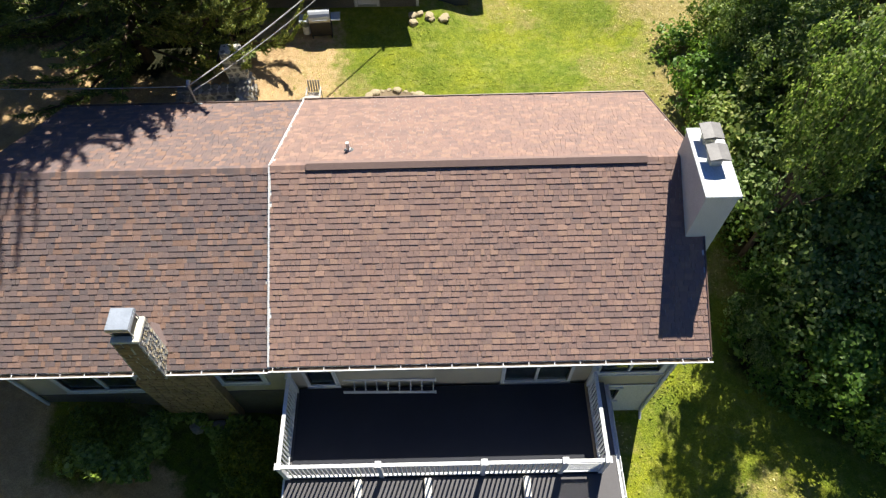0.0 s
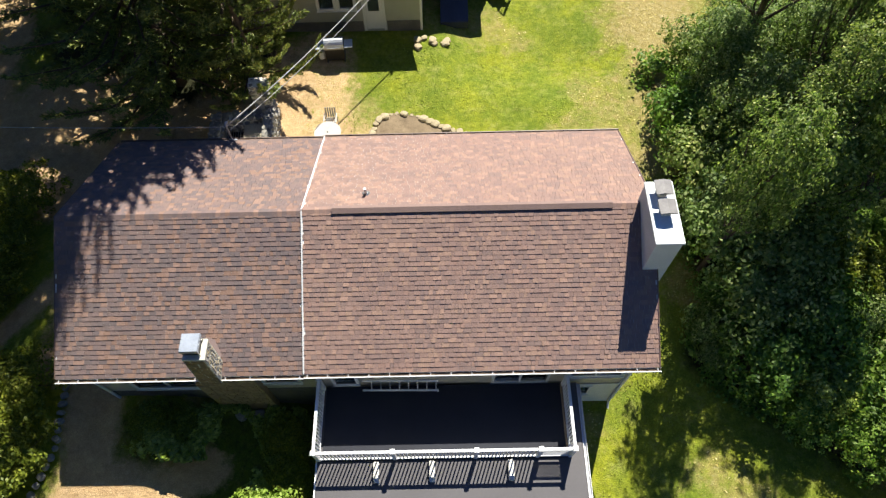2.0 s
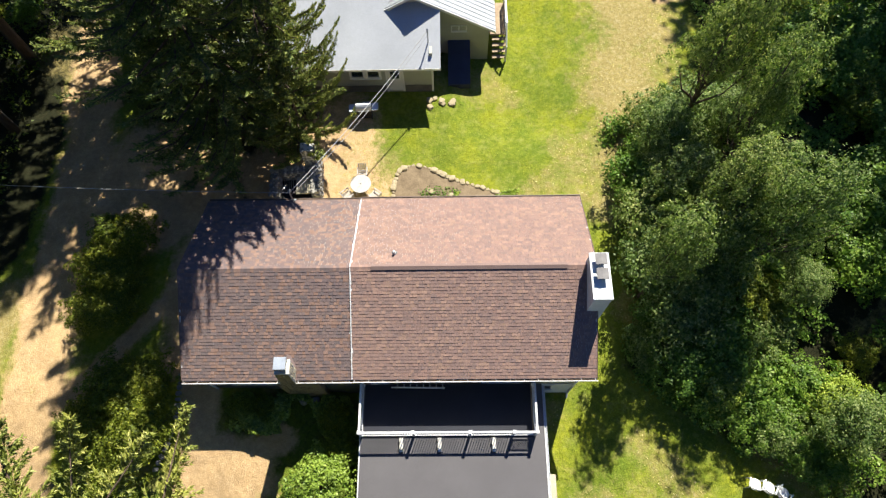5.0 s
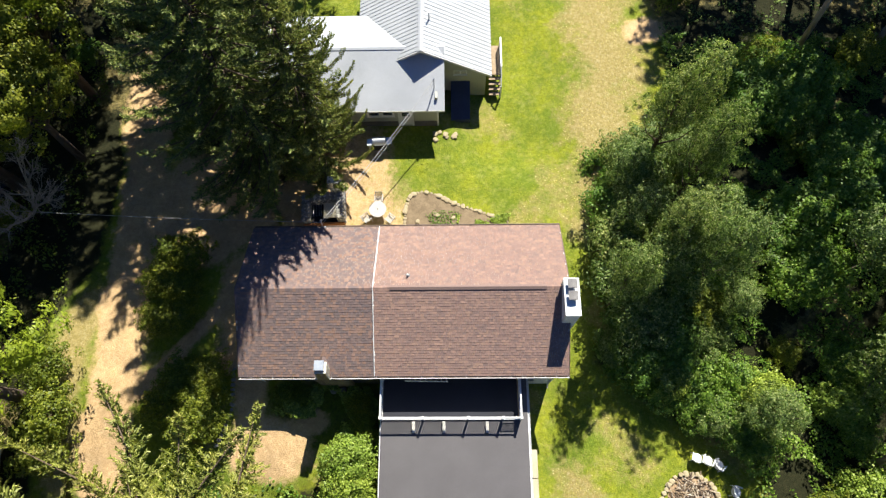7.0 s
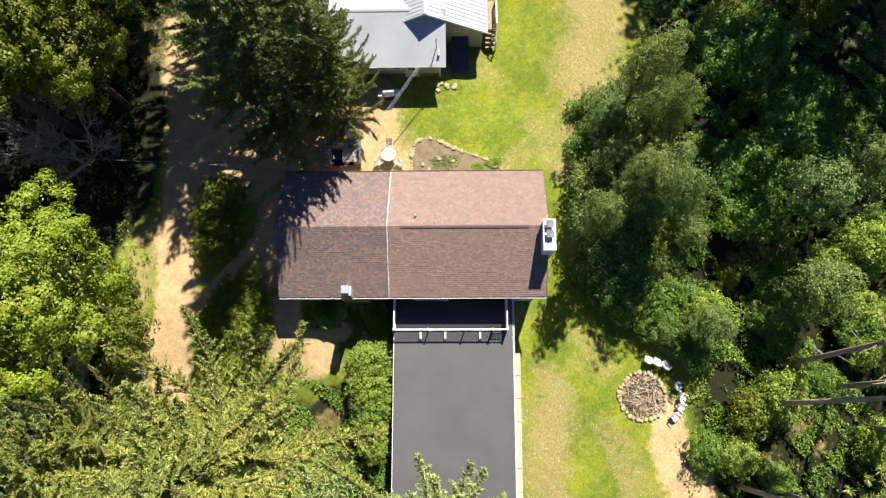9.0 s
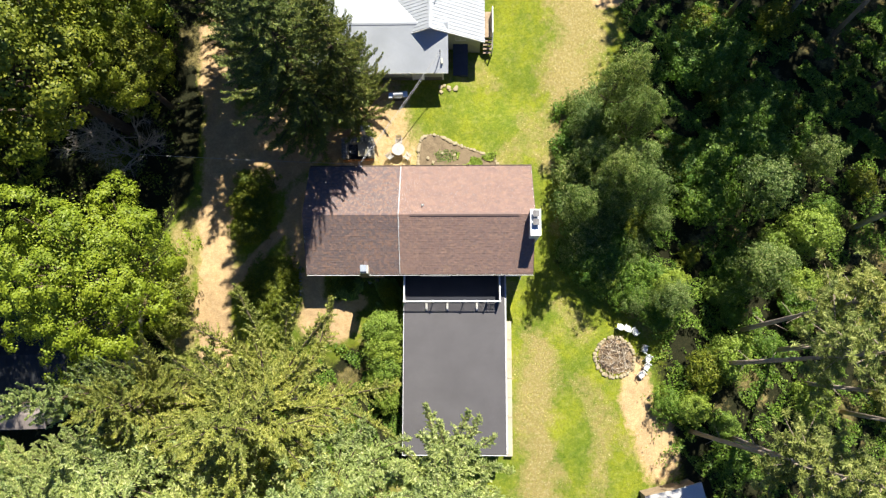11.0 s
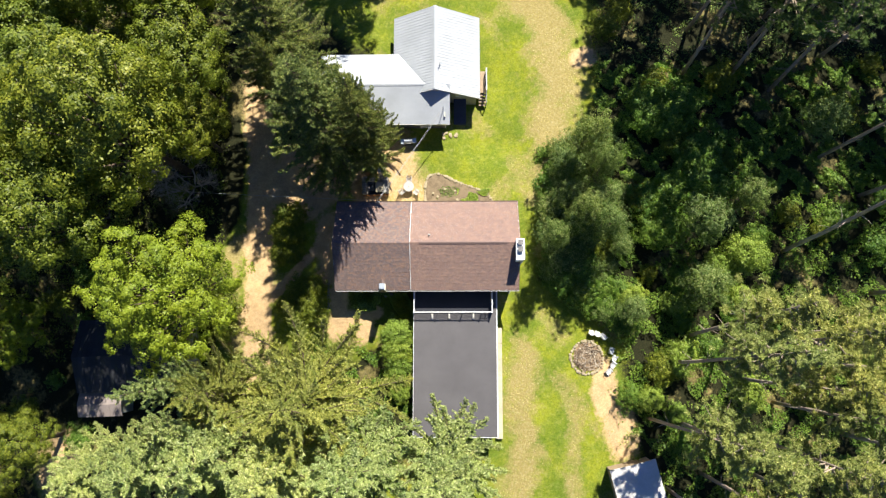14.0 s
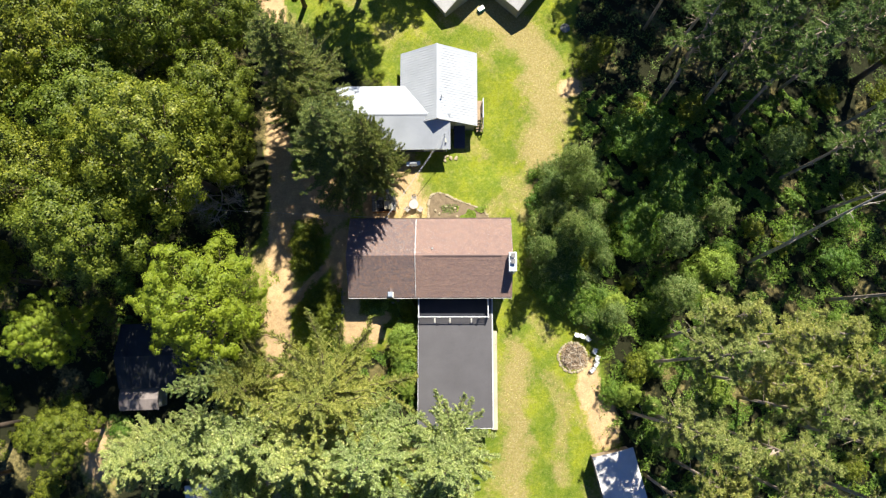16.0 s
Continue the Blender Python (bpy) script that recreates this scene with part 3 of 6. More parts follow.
wall_along_x("wall", house, WALL_W, 0.0, WALL_S, WALL_S + 0.15, 2.55, 4.72, M_SIDING, [(-5.7, -3.72, 2.9, 4.3), (-1.5, -0.5, 3.25, 4.3)], "beige lapped siding")
wall_along_x("wall", house, WALL_W, 0.0, WALL_S - 0.02, WALL_S + 0.15, 0.4, 2.55, M_FOOTING, (), "grey concrete foundation wall")
wall_along_x("wall", house, WALL_W, WALL_E, WALL_N - 0.15, WALL_N, 1.0, 4.72, M_SIDING, [(-0.9, 0.0, 1.75, 3.8), (2.0, 3.6, 2.6, 3.9), (6.0, 7.6, 2.6, 3.9)], "beige lapped siding")
for xa, xb in ((WALL_W, WALL_W + 0.15), (WALL_E - 0.15, WALL_E)):
    gable = [(WALL_S + 0.15, -0.4), (WALL_N - 0.15, -0.4), (WALL_N - 0.15, EAVE_Z - 0.05), (RIDGE_Y, RIDGE_Z - 0.22), (WALL_S + 0.15, EAVE_Z - 0.05)]
    part("wall", prism(gable, "x", xa, xb), M_SIDING, house, "beige gable wall")
part("floor", box((WALL_W + 0.2, WALL_S + 0.2, 2.25), (WALL_E - 0.2, WALL_N - 0.2, 2.4)), M_INSIDE, house)
for h in S_HOLES[:1]:
    window(house, *h[:4], WALL_S, panes=1)
door = window(house, *S_HOLES[1], WALL_S, panes=2, name="sliding_door")
tagged(door, "white-framed sliding glass door")
window(house, *S_HOLES[2], WALL_S, panes=2, trim=0.14)
window(house, *S_HOLES[3], WALL_S - 0.02, panes=1)
window(house, -5.7, -3.72, 2.9, 4.3, WALL_S, panes=2, trim=0.13)
window(house, -1.5, -0.5, 3.25, 4.3, WALL_S, panes=1, trim=0.13)
window(house, 2.0, 3.6, 2.6, 3.9, WALL_N, 1)
window(house, 6.0, 7.6, 2.6, 3.9, WALL_N, 1)
part("door", box((-0.9, WALL_N - 0.08, 1.72), (0.0, WALL_N - 0.03, 3.8), 0.01), M_WHITE, house)
part("trim", box((0.0, WALL_S - 0.035, 2.30), (WALL_E, WALL_S - 0.021, 2.40)), M_WHITE, house)
part("corner_board", box((WALL_E - 0.1, WALL_S - 0.03, 0.0), (WALL_E + 0.02, WALL_S + 0.1, 4.7)), M_WHITE, house)
for xa, xb, zt in ((-7.36, -0.02, EAVE_Z - 0.06), (0.04, 10.56, EAVE_Z)):
    part("soffit", box((xa, EAVE_Y + 0.03, zt - 0.19), (xb, WALL_S - 0.001, zt - 0.165)), M_WHITE, house)
    part("soffit", box((xa, WALL_N + 0.001, zt - 0.19), (xb, DEPTH - 0.03, zt - 0.165)), M_WHITE, house)


def gutter(x0, x1, y, z, side, mat=M_VINYL, label="white metal gutter with a dark-filled trough"):
    """A narrow white gutter: dark-filled trough, rolled front lip, thin straps across it."""
    o = -0.095 * side
    poly = [(y, z), (y, z - 0.10), (y + o * 0.85, z - 0.10), (y + o, z), (y + o - 0.028 * side, z), (y + o - 0.03 * side, z - 0.02), (y + o * 0.86 - 0.014 * side, z - 0.112), (y + 0.004 * side, z - 0.112), (y + 0.004 * side, z)]
    g = part("gutter", prism(poly, "x", x0, x1), mat, house, label)
    ya, yb = sorted((y - 0.004 * side, y + o * 0.9))
    part("trough_dirt", box((x0 + 0.01, ya, z - 0.095), (x1 - 0.01, yb, z - 0.03)), M_BARK, g)
    n = int((x1 - x0) / 0.61)
    for i in range(n + 1):
        x = x0 + 0.1 + i * (x1 - x0 - 0.2) / n
        ya, yb = sorted((y + 0.01 * side, y + o - 0.02 * side))
        part("gutter_strap", box((x - 0.009, ya, z + 0.002), (x + 0.009, yb, z + 0.008)), mat, g)


gutter(-7.40, -3.12, EAVE_Y - 0.026, EAVE_Z - 0.08, 1)
gutter(-2.42, 0.0, EAVE_Y - 0.026, EAVE_Z - 0.08, 1)
gutter(0.03, 10.60, EAVE_Y - 0.026, EAVE_Z - 0.02, 1)
gutter(-7.40, 0.0, DEPTH + 0.026, EAVE_Z - 0.08, -1, M_DARKTRIM, "brown metal gutter")
gutter(0.03, 10.60, DEPTH + 0.026, EAVE_Z - 0.02, -1, M_DARKTRIM, "brown metal gutter")
for xg, xd, zb in ((9.98, 9.98, 0.1), (-6.9, -6.72, 1.6)):
    zg = EAVE_Z - (0.1 if xd > 0 else 0.16)
    part("downspout", tube([(xg, 0.04, zg), (xg, 0.05, zg - 0.12), (xd, WALL_S - 0.08, 4.2), (xd, WALL_S - 0.08, zb + 0.25), (xd, WALL_S - 0.3, zb)], 0.045, 8), M_VINYL, house, "white downspout")

# white flashing over the joint between the two roofs, and along the gable edges
for fr, up in ((south_frame(0.0), SLOPE_LEN), (north_frame(0.0), SLOPE_LEN)):
    sx = 1 if fr[0][0] > 0 else -1
    for xa, xb, tm, tl in ((0.005, 0.04, M_VINYL, "white metal flashing over the roof joint"), (10.56, 10.59, M_DARKTRIM, "brown metal rake edge")):
        a, b = sorted((xa * sx, xb * sx))
        bm = box((a, 0, -0.05), (b, up + 0.01, 0.03))
        bmesh.ops.transform(bm, matrix=fr, verts=bm.verts)
        part("rake_trim", bm, tm, house, tl)
    a, b = sorted((-7.40 * sx, -7.43 * sx))
    bm = box((a, 0, -0.11), (b, up + 0.01, -0.035))
    bmesh.ops.transform(bm, matrix=fr, verts=bm.verts)
    part("rake_trim", bm, M_DARKTRIM, house, "brown metal rake edge")

# ridge caps and the raised vent along the ridge
for x0, x1, drop, mat in ((-7.40, 0.0, 0.06, M_ROOF_W), (0.04, 0.93, 0.0, M_ROOF_E), (9.30, 10.56, 0.0, M_ROOF_E)):
    n = int((x1 - x0) / 0.145) + 1
    step = (x1 - x0) / n
    for i in range(n):
        x = x0 + i * step
        dy, dz = 0.16 * math.cos(SLOPE), 0.16 * math.sin(SLOPE)
        zr = RIDGE_Z - drop + 0.022
        poly = [(RIDGE_Y - dy, zr - dz), (RIDGE_Y, zr + 0.006), (RIDGE_Y + dy, zr - dz), (RIDGE_Y + dy, zr - dz - 0.012), (RIDGE_Y, zr - 0.008), (RIDGE_Y - dy, zr - dz - 0.012)]
        bm = prism(poly, "x", x, x + step * 1.05)
        for v in bm.verts:
            v.co.z += 0.008 * (x + step - v.co.x) / step
        part("ridge_cap", bm, mat, roof_west if x < 0 else roof_east)
vy, vz = 0.155 * math.cos(SLOPE), 0.155 * math.sin(SLOPE)
vent_poly = [(RIDGE_Y - vy, RIDGE_Z - vz + 0.07), (RIDGE_Y, RIDGE_Z + 0.085), (RIDGE_Y + vy, RIDGE_Z - vz + 0.07), (RIDGE_Y + vy, RIDGE_Z - vz + 0.055), (RIDGE_Y, RIDGE_Z + 0.065), (RIDGE_Y - vy, RIDGE_Z - vz + 0.055)]
part("ridge_vent", prism(vent_poly, "x", 0.93, 9.30), M_ROOF_E, house, "raised shingled ridge vent with a dark open edge")
part("vent_core", prism([(RIDGE_Y - vy * 0.97, RIDGE_Z - vz - 0.01), (RIDGE_Y - vy * 0.97, RIDGE_Z - vz + 0.053), (RIDGE_Y, RIDGE_Z + 0.063), (RIDGE_Y + vy * 0.97, RIDGE_Z - vz + 0.053), (RIDGE_Y + vy * 0.97, RIDGE_Z - vz - 0.01), (RIDGE_Y, RIDGE_Z - 0.03)], "x", 0.95, 9.28), M_BLACK, house)


def plumbing_vent():
    v = part("plumbing_vent", tube([(1.88, 5.24, RIDGE_Z - 0.45), (1.88, 5.24, RIDGE_Z - 0.05)], 0.045, 10), M_WHITE, house, "short white vent pipe")
    bm = bmesh.new()
    bmesh.ops.create_cone(bm, cap_ends=True, segments=12, radius1=0.15, radius2=0.06, depth=0.1, matrix=Matrix.Translation((1.88, 5.24, RIDGE_Z - 0.33)))
    part("flashing_collar", bm, M_STEEL, v)


plumbing_vent()

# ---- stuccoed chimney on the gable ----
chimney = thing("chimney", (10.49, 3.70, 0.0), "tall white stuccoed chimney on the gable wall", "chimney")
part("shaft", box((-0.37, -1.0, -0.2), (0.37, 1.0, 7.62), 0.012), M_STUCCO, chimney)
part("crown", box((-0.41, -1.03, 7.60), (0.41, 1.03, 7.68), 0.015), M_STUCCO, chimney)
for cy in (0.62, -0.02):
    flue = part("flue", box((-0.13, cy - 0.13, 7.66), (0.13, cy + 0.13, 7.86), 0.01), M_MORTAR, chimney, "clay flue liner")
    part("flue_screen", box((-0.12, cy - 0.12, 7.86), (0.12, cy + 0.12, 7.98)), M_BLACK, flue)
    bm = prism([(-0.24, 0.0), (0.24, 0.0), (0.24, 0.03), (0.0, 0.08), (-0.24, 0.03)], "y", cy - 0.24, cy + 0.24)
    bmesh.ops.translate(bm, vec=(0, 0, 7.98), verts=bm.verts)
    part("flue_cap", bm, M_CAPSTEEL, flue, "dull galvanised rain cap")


def stone_chimney():
    """A fieldstone stack, tapered above a broad base under the eave, stones set flush in pale mortar."""
    ob = thing("stone_chimney", (0, 0, 0), "fieldstone chimney with mortared stones and a bright metal cap", "chimney")
    base = [(-3.5, 0.9), (-1.62, 0.9), (-1.62, 4.5), (-3.12, 4.5), (-3.5, 3.9)]
    part("base", prism(base, "y", 0.10, 0.345), M_FIELD, ob, "broad stone base under the eave")
    part("shaft", prism([(-2.44, 4.505), (-2.27, 6.62), (-2.86, 6.62), (-3.12, 4.505)], "y", -0.03, 0.55), M_MORTAR, ob, "pale mortar")
    rng = random.Random(5)

    def stone(c, r, mat):
        s = bmesh.new()
        for v in bmesh.ops.create_cube(s, size=2.0)["verts"]:
            v.co = Vector([c[i] + v.co[i] * r[i] * rng.uniform(0.7, 1.0) for i in range(3)])
        bmesh.ops.bevel(s, geom=s.edges[:], offset=min(r) * 0.45, segments=1, affect="EDGES")
        part("stone", s, mat, ob)

    # the south face, course by course
    z = 1.6
    while z < 6.5:
        h = rng.uniform(0.13, 0.22)
        zm = z + h / 2
        up = (zm - 4.5) / 2.12
        x0, x1, y = (-3.46, -1.66, 0.10) if zm < 3.9 else ((-3.4 + (zm - 3.9) * 0.6, -1.66, 0.10) if zm < 4.4 else (-3.1 + 0.26 * up, -2.46 + 0.17 * up, -0.03))
        x = x0
        while x < x1 - 0.05:
            w = min(rng.uniform(0.15, 0.36), x1 - x)
            stone((x + w / 2, y, zm), (w * 0.5, 0.035, h * 0.5), M_FIELD)
            x += w
        z += h
    # the east face: small stones in broad pale joints
    z = 4.85
    while z < 6.55:
        h = rng.uniform(0.07, 0.13)
        xe = -2.44 + 0.17 * (z + h / 2 - 4.5) / 2.12
        y = -0.02 + rng.uniform(0, 0.05)
        while y < 0.5:
            w = rng.uniform(0.07, 0.16)
            if rng.random() < 0.85:
                stone((xe, min(y + w / 2, 0.5), z + h / 2), (0.02, w * 0.42, h * 0.38), rng.choice((M_STONE, M_GREYROCK, M_GREYROCK, M_ROCK)))
            y += w
        z += h * 1.05
    part("mortar_cap", box((-2.86, -0.05, 6.60), (-2.24, 0.57, 6.70), 0.02), M_MORTAR, ob)
    part("flue", box((-2.76, 0.10, 6.70), (-2.38, 0.50, 7.0)), M_BLACK, ob)
    cap = part("metal_cap", box((-2.81, 0.05, 7.06), (-2.32, 0.57, 7.11), 0.01), M_ALU, ob, "bright sheet-metal chimney cap")
    part("skirt", boxes([((-2.815, 0.045, 6.98), (-2.80, 0.575, 7.06)), ((-2.33, 0.045, 6.98), (-2.315, 0.575, 7.06)), ((-2.80, 0.045, 6.98), (-2.33, 0.06, 7.06)), ((-2.80, 0.56, 6.98), (-2.33, 0.575, 7.06))]), M_ALU, cap)
    for ax, ay in ((-2.78, 0.08), (-2.36, 0.08), (-2.78, 0.53), (-2.36, 0.53)):
        part("cap_leg", box((ax - 0.012, ay - 0.012, 6.68), (ax + 0.012, ay + 0.012, 6.99)), M_STEEL, cap)
    part("saddle", prism([(-3.1, 5.0), (-2.42, 5.0), (-2.76, 5.34)], "y", 0.551, 1.1), M_ROOF_W, ob)
    return ob


stone_chimney()

# ---- flat-roofed garage and its roof deck ----
garage = thing("garage", (0, 0, 0), "low garage with a flat black membrane roof beside the house", "garage")
GZ = 2.74
part("roof", box((0.22, -14.1, GZ - 0.16), (8.44, WALL_S - 0.06, GZ), 0.01), M_MEMBRANE, garage, "flat black rubber membrane roof")
for a, b in (((0.35, -14.0, -0.9), (0.55, WALL_S - 0.1, GZ - 0.17)), ((8.1, -14.0, -0.9), (8.3, WALL_S - 0.1, GZ - 0.17)), ((0.56, -14.0, -0.9), (8.09, -13.8, GZ - 0.17))):
    part("wall", box(a, b), M_BLOCK, garage)
part("roof_edge", box((0.17, -14.14, GZ - 0.2), (0.215, WALL_S - 0.07, GZ + 0.035), 0.006), M_VINYL, garage, "white metal drip edge")
part("roof_edge", box((0.17, -14.19, GZ - 0.2), (8.5, -14.145, GZ + 0.035), 0.006), M_VINYL, garage, "white metal drip edge")
gpoly = [(8.45, GZ - 0.01), (8.45, GZ - 0.12), (8.55, GZ - 0.12), (8.57, GZ - 0.01), (8.558, GZ - 0.01), (8.54, GZ - 0.108), (8.462, GZ - 0.108), (8.462, GZ - 0.01)]
gut = part("gutter", prism(gpoly, "y", -14.1, WALL_S - 0.1), M_VINYL, garage, "white gutter")
for i in range(24):
    part("gutter_strap", box((8.44, -14.0 + i * 0.6 - 0.012, GZ - 0.006), (8.57, -14.0 + i * 0.6 + 0.012, GZ + 0.004)), M_VINYL, gut)
for i in range(1, 5):
    part("membrane_seam", box((0.25, -2.8 - i * 2.3, GZ + 0.001), (8.42, -2.72 - i * 2.3, GZ + 0.005)), M_MEMBRANE, garage)

# thin dark sheet that paints the house's shade over the deck, up to the rail
deck_mat = part("deck_mat", box((0.36, -2.06, GZ + 0.0005), (7.90, WALL_S - 0.08, GZ + 0.03), 0.004), M_DECK_SHADE)
tagged(deck_mat, "thin navy-black sheet painting the house's shade on the small roof deck", "mat")
for xa, xb in ((7.905, 7.965),):
    tagged(part("edge_board", box((xa, -1.95, GZ + 0.002), (xb, WALL_S - 0.1, GZ + 0.05), 0.004), M_WOOD), "weathered wooden board along the deck edge", "board")
for xs in (2.06, 3.76, 6.16):
    s = part("timber_block", box((-0.085, -0.3, 0.0), (0.085, 0.3, 0.22), 0.015), M_PALEWOOD)
    s.matrix_basis = pose(xs, -2.42, GZ + 0.002, 0, 0, random.Random(int(xs * 10)).uniform(-3, 3))
    tagged(s, "pale timber sleeper lying on the membrane roof", "timber", "sleepers by the railing")


def railing():
    rail = thing("railing", (0, 0, GZ + 0.004), "white vinyl balustrade round a roof deck with a lattice panel", "railing")
    top = 1.06
    posts = [(0.28, -2.0), (2.62, -2.0), (5.10, -2.0), (7.0, -2.0), (8.0, -2.0), (0.28, 0.22), (8.0, 0.22)]
    for x, y in posts:
        p = part("post", box((x - 0.055, y - 0.055, 0), (x + 0.055, y + 0.055, top + 0.06), 0.006), M_VINYL, rail)
        c = prism([(-0.075, 0), (0.075, 0), (0.075, 0.02), (0, 0.055), (-0.075, 0.02)], "y", -0.075, 0.075)
        bmesh.ops.translate(c, vec=(x, y, top + 0.06), verts=c.verts)
        part("post_cap", c, M_VINYL, p)
    bal = bpy.data.meshes.new("baluster")
    bm = box((-0.018, -0.018, 0.1), (0.018, 0.018, top - 0.03))
    bm.to_mesh(bal)
    bm.free()
    bal.materials.append(M_VINYL)
    runs = [((0.28, -2.0), (2.62, -2.0)), ((2.62, -2.0), (5.10, -2.0)), ((5.10, -2.0), (7.0, -2.0)), ((0.28, -2.0), (0.28, 0.22)), ((8.0, -2.0), (8.0, 0.22)), ((7.0, -2.0), (8.0, -2.0))]
    for i, ((xa, ya), (xb, yb)) in enumerate(runs):
        along_x = ya == yb
        for z0, z1, w in ((top - 0.04, top + 0.02, 0.045), (0.07, 0.12, 0.03)):
            if along_x:
                b = box((xa + 0.056, ya - w, z0), (xb - 0.056, ya + w, z1), 0.006)
            else:
                b = box((xa - w, ya + 0.056, z0), (xa + w, yb - 0.056, z1), 0.006)
            part("top_rail" if z0 > 0.5 else "bottom_rail", b, M_VINYL, rail)
        if i == 5:
            continue
        length = (xb - xa) if along_x else (yb - ya)
        n = int((length - 0.11) / 0.115)
        for k in range(1, n + 1):
            o = new("baluster", bal)
            o.parent = rail
            s = 0.055 + (length - 0.11) * k / (n + 1)
            o.location = (xa + s, ya, 0) if along_x else (xa, ya + s, 0)
    lat = bmesh.new()
    x0, x1, z0, z1 = 7.10, 7.90, 0.30, 0.80
    for s in (1, -1):
        for k in range(-6, 16):
            pts = []
            c = x0 + k * 0.105
            for z in (z0, z1):
                x = c + s * (z - z0)
                pts.append((x, z))
            (xa, za), (xb, zb) = pts
            if s < 0:
                xa, xb = xa + 0.0, xb
            lo, hi = (xa, za), (xb, zb)
            t0, t1 = 0.0, 1.0
            dx = hi[0] - lo[0]
            for bound, up in ((x0, False), (x1, True)):
                t = (bound - lo[0]) / dx
                if (dx > 0) != up:
                    t0 = max(t0, t)
                else:
                    t1 = min(t1, t)
            if t1 - t0 > 0.05:
                p = Vector((lo[0] + dx * t0, -2.0 + 0.004 * s, lo[1] + (hi[1] - lo[1]) * t0))
                q = Vector((lo[0] + dx * t1, -2.0 + 0.004 * s, lo[1] + (hi[1] - lo[1]) * t1))
                add_tube(lat, [p, q], 0.014, 4)
    pan = part("lattice_panel", lat, M_VINYL, rail, "white diagonal lattice panel")
    part("panel_frame", boxes([((7.06, -2.02, 0.24), (7.94, -1.98, 0.30)), ((7.06, -2.02, 0.80), (7.94, -1.98, 0.86)), ((7.06, -2.02, 0.30), (7.11, -1.98, 0.80)), ((7.89, -2.02, 0.30), (7.94, -1.98, 0.80))]), M_VINYL, pan)


railing()


def ladder():
    ob = thing("ladder", pose(2.74, 0.22, GZ + 0.26, -36, 0, -1.0), "aluminium extension ladder lying against the house wall", "ladder")
    for z in (-0.19, 0.19):
        part("side_rail", box((-1.2, -0.015, z - 0.035), (1.2, 0.015, z + 0.035), 0.004), M_LADDER, ob)
    for i in range(8):
        x = -0.9 + i * 0.295
        part("rung", tube([(x, 0, -0.16), (x, 0, 0.16)], 0.017, 8), M_LADDER, ob)
    for z in (-0.19, 0.19):
        part("foot", box((1.2, -0.03, z - 0.04), (1.25, 0.03, z + 0.04), 0.006), M_WHITE, ob)


ladder()

# ---- trees and bushes ----


def unit(v):
    return v / np.maximum(np.linalg.norm(v, axis=-1, keepdims=True), 1e-9)


def leaves(centres, normals, size, aspect, rng, along=None):
    """Leaf quads round centres: each a folded diamond lying across its normal."""
    n = len(centres)
    r = rng.normal(size=(n, 3)) if along is None else along + 0.15 * rng.normal(size=(n, 3))
    nrm = unit(normals)
    u = unit(r - (r * nrm).sum(-1, keepdims=True) * nrm)
    w = np.cross(nrm, u)
    s = (size * rng.uniform(0.65, 1.3, (n, 1)))
    tip, side = u * s * 0.5, w * s * aspect * 0.5
    drop = nrm * s * 0.12
    v = np.stack([centres - tip, centres + side + drop, centres + tip, centres - side + drop], 1)
    return v


def sphere_dirs(n, rng):
    return unit(rng.normal(size=(n, 3)))


def limb_mesh(name, paths, material, parent, sides=7):
    bm = bmesh.new()
    for pts, radii in paths:
        add_tube(bm, pts, radii, sides)
    return part(name, bm, material, parent, smooth=True)


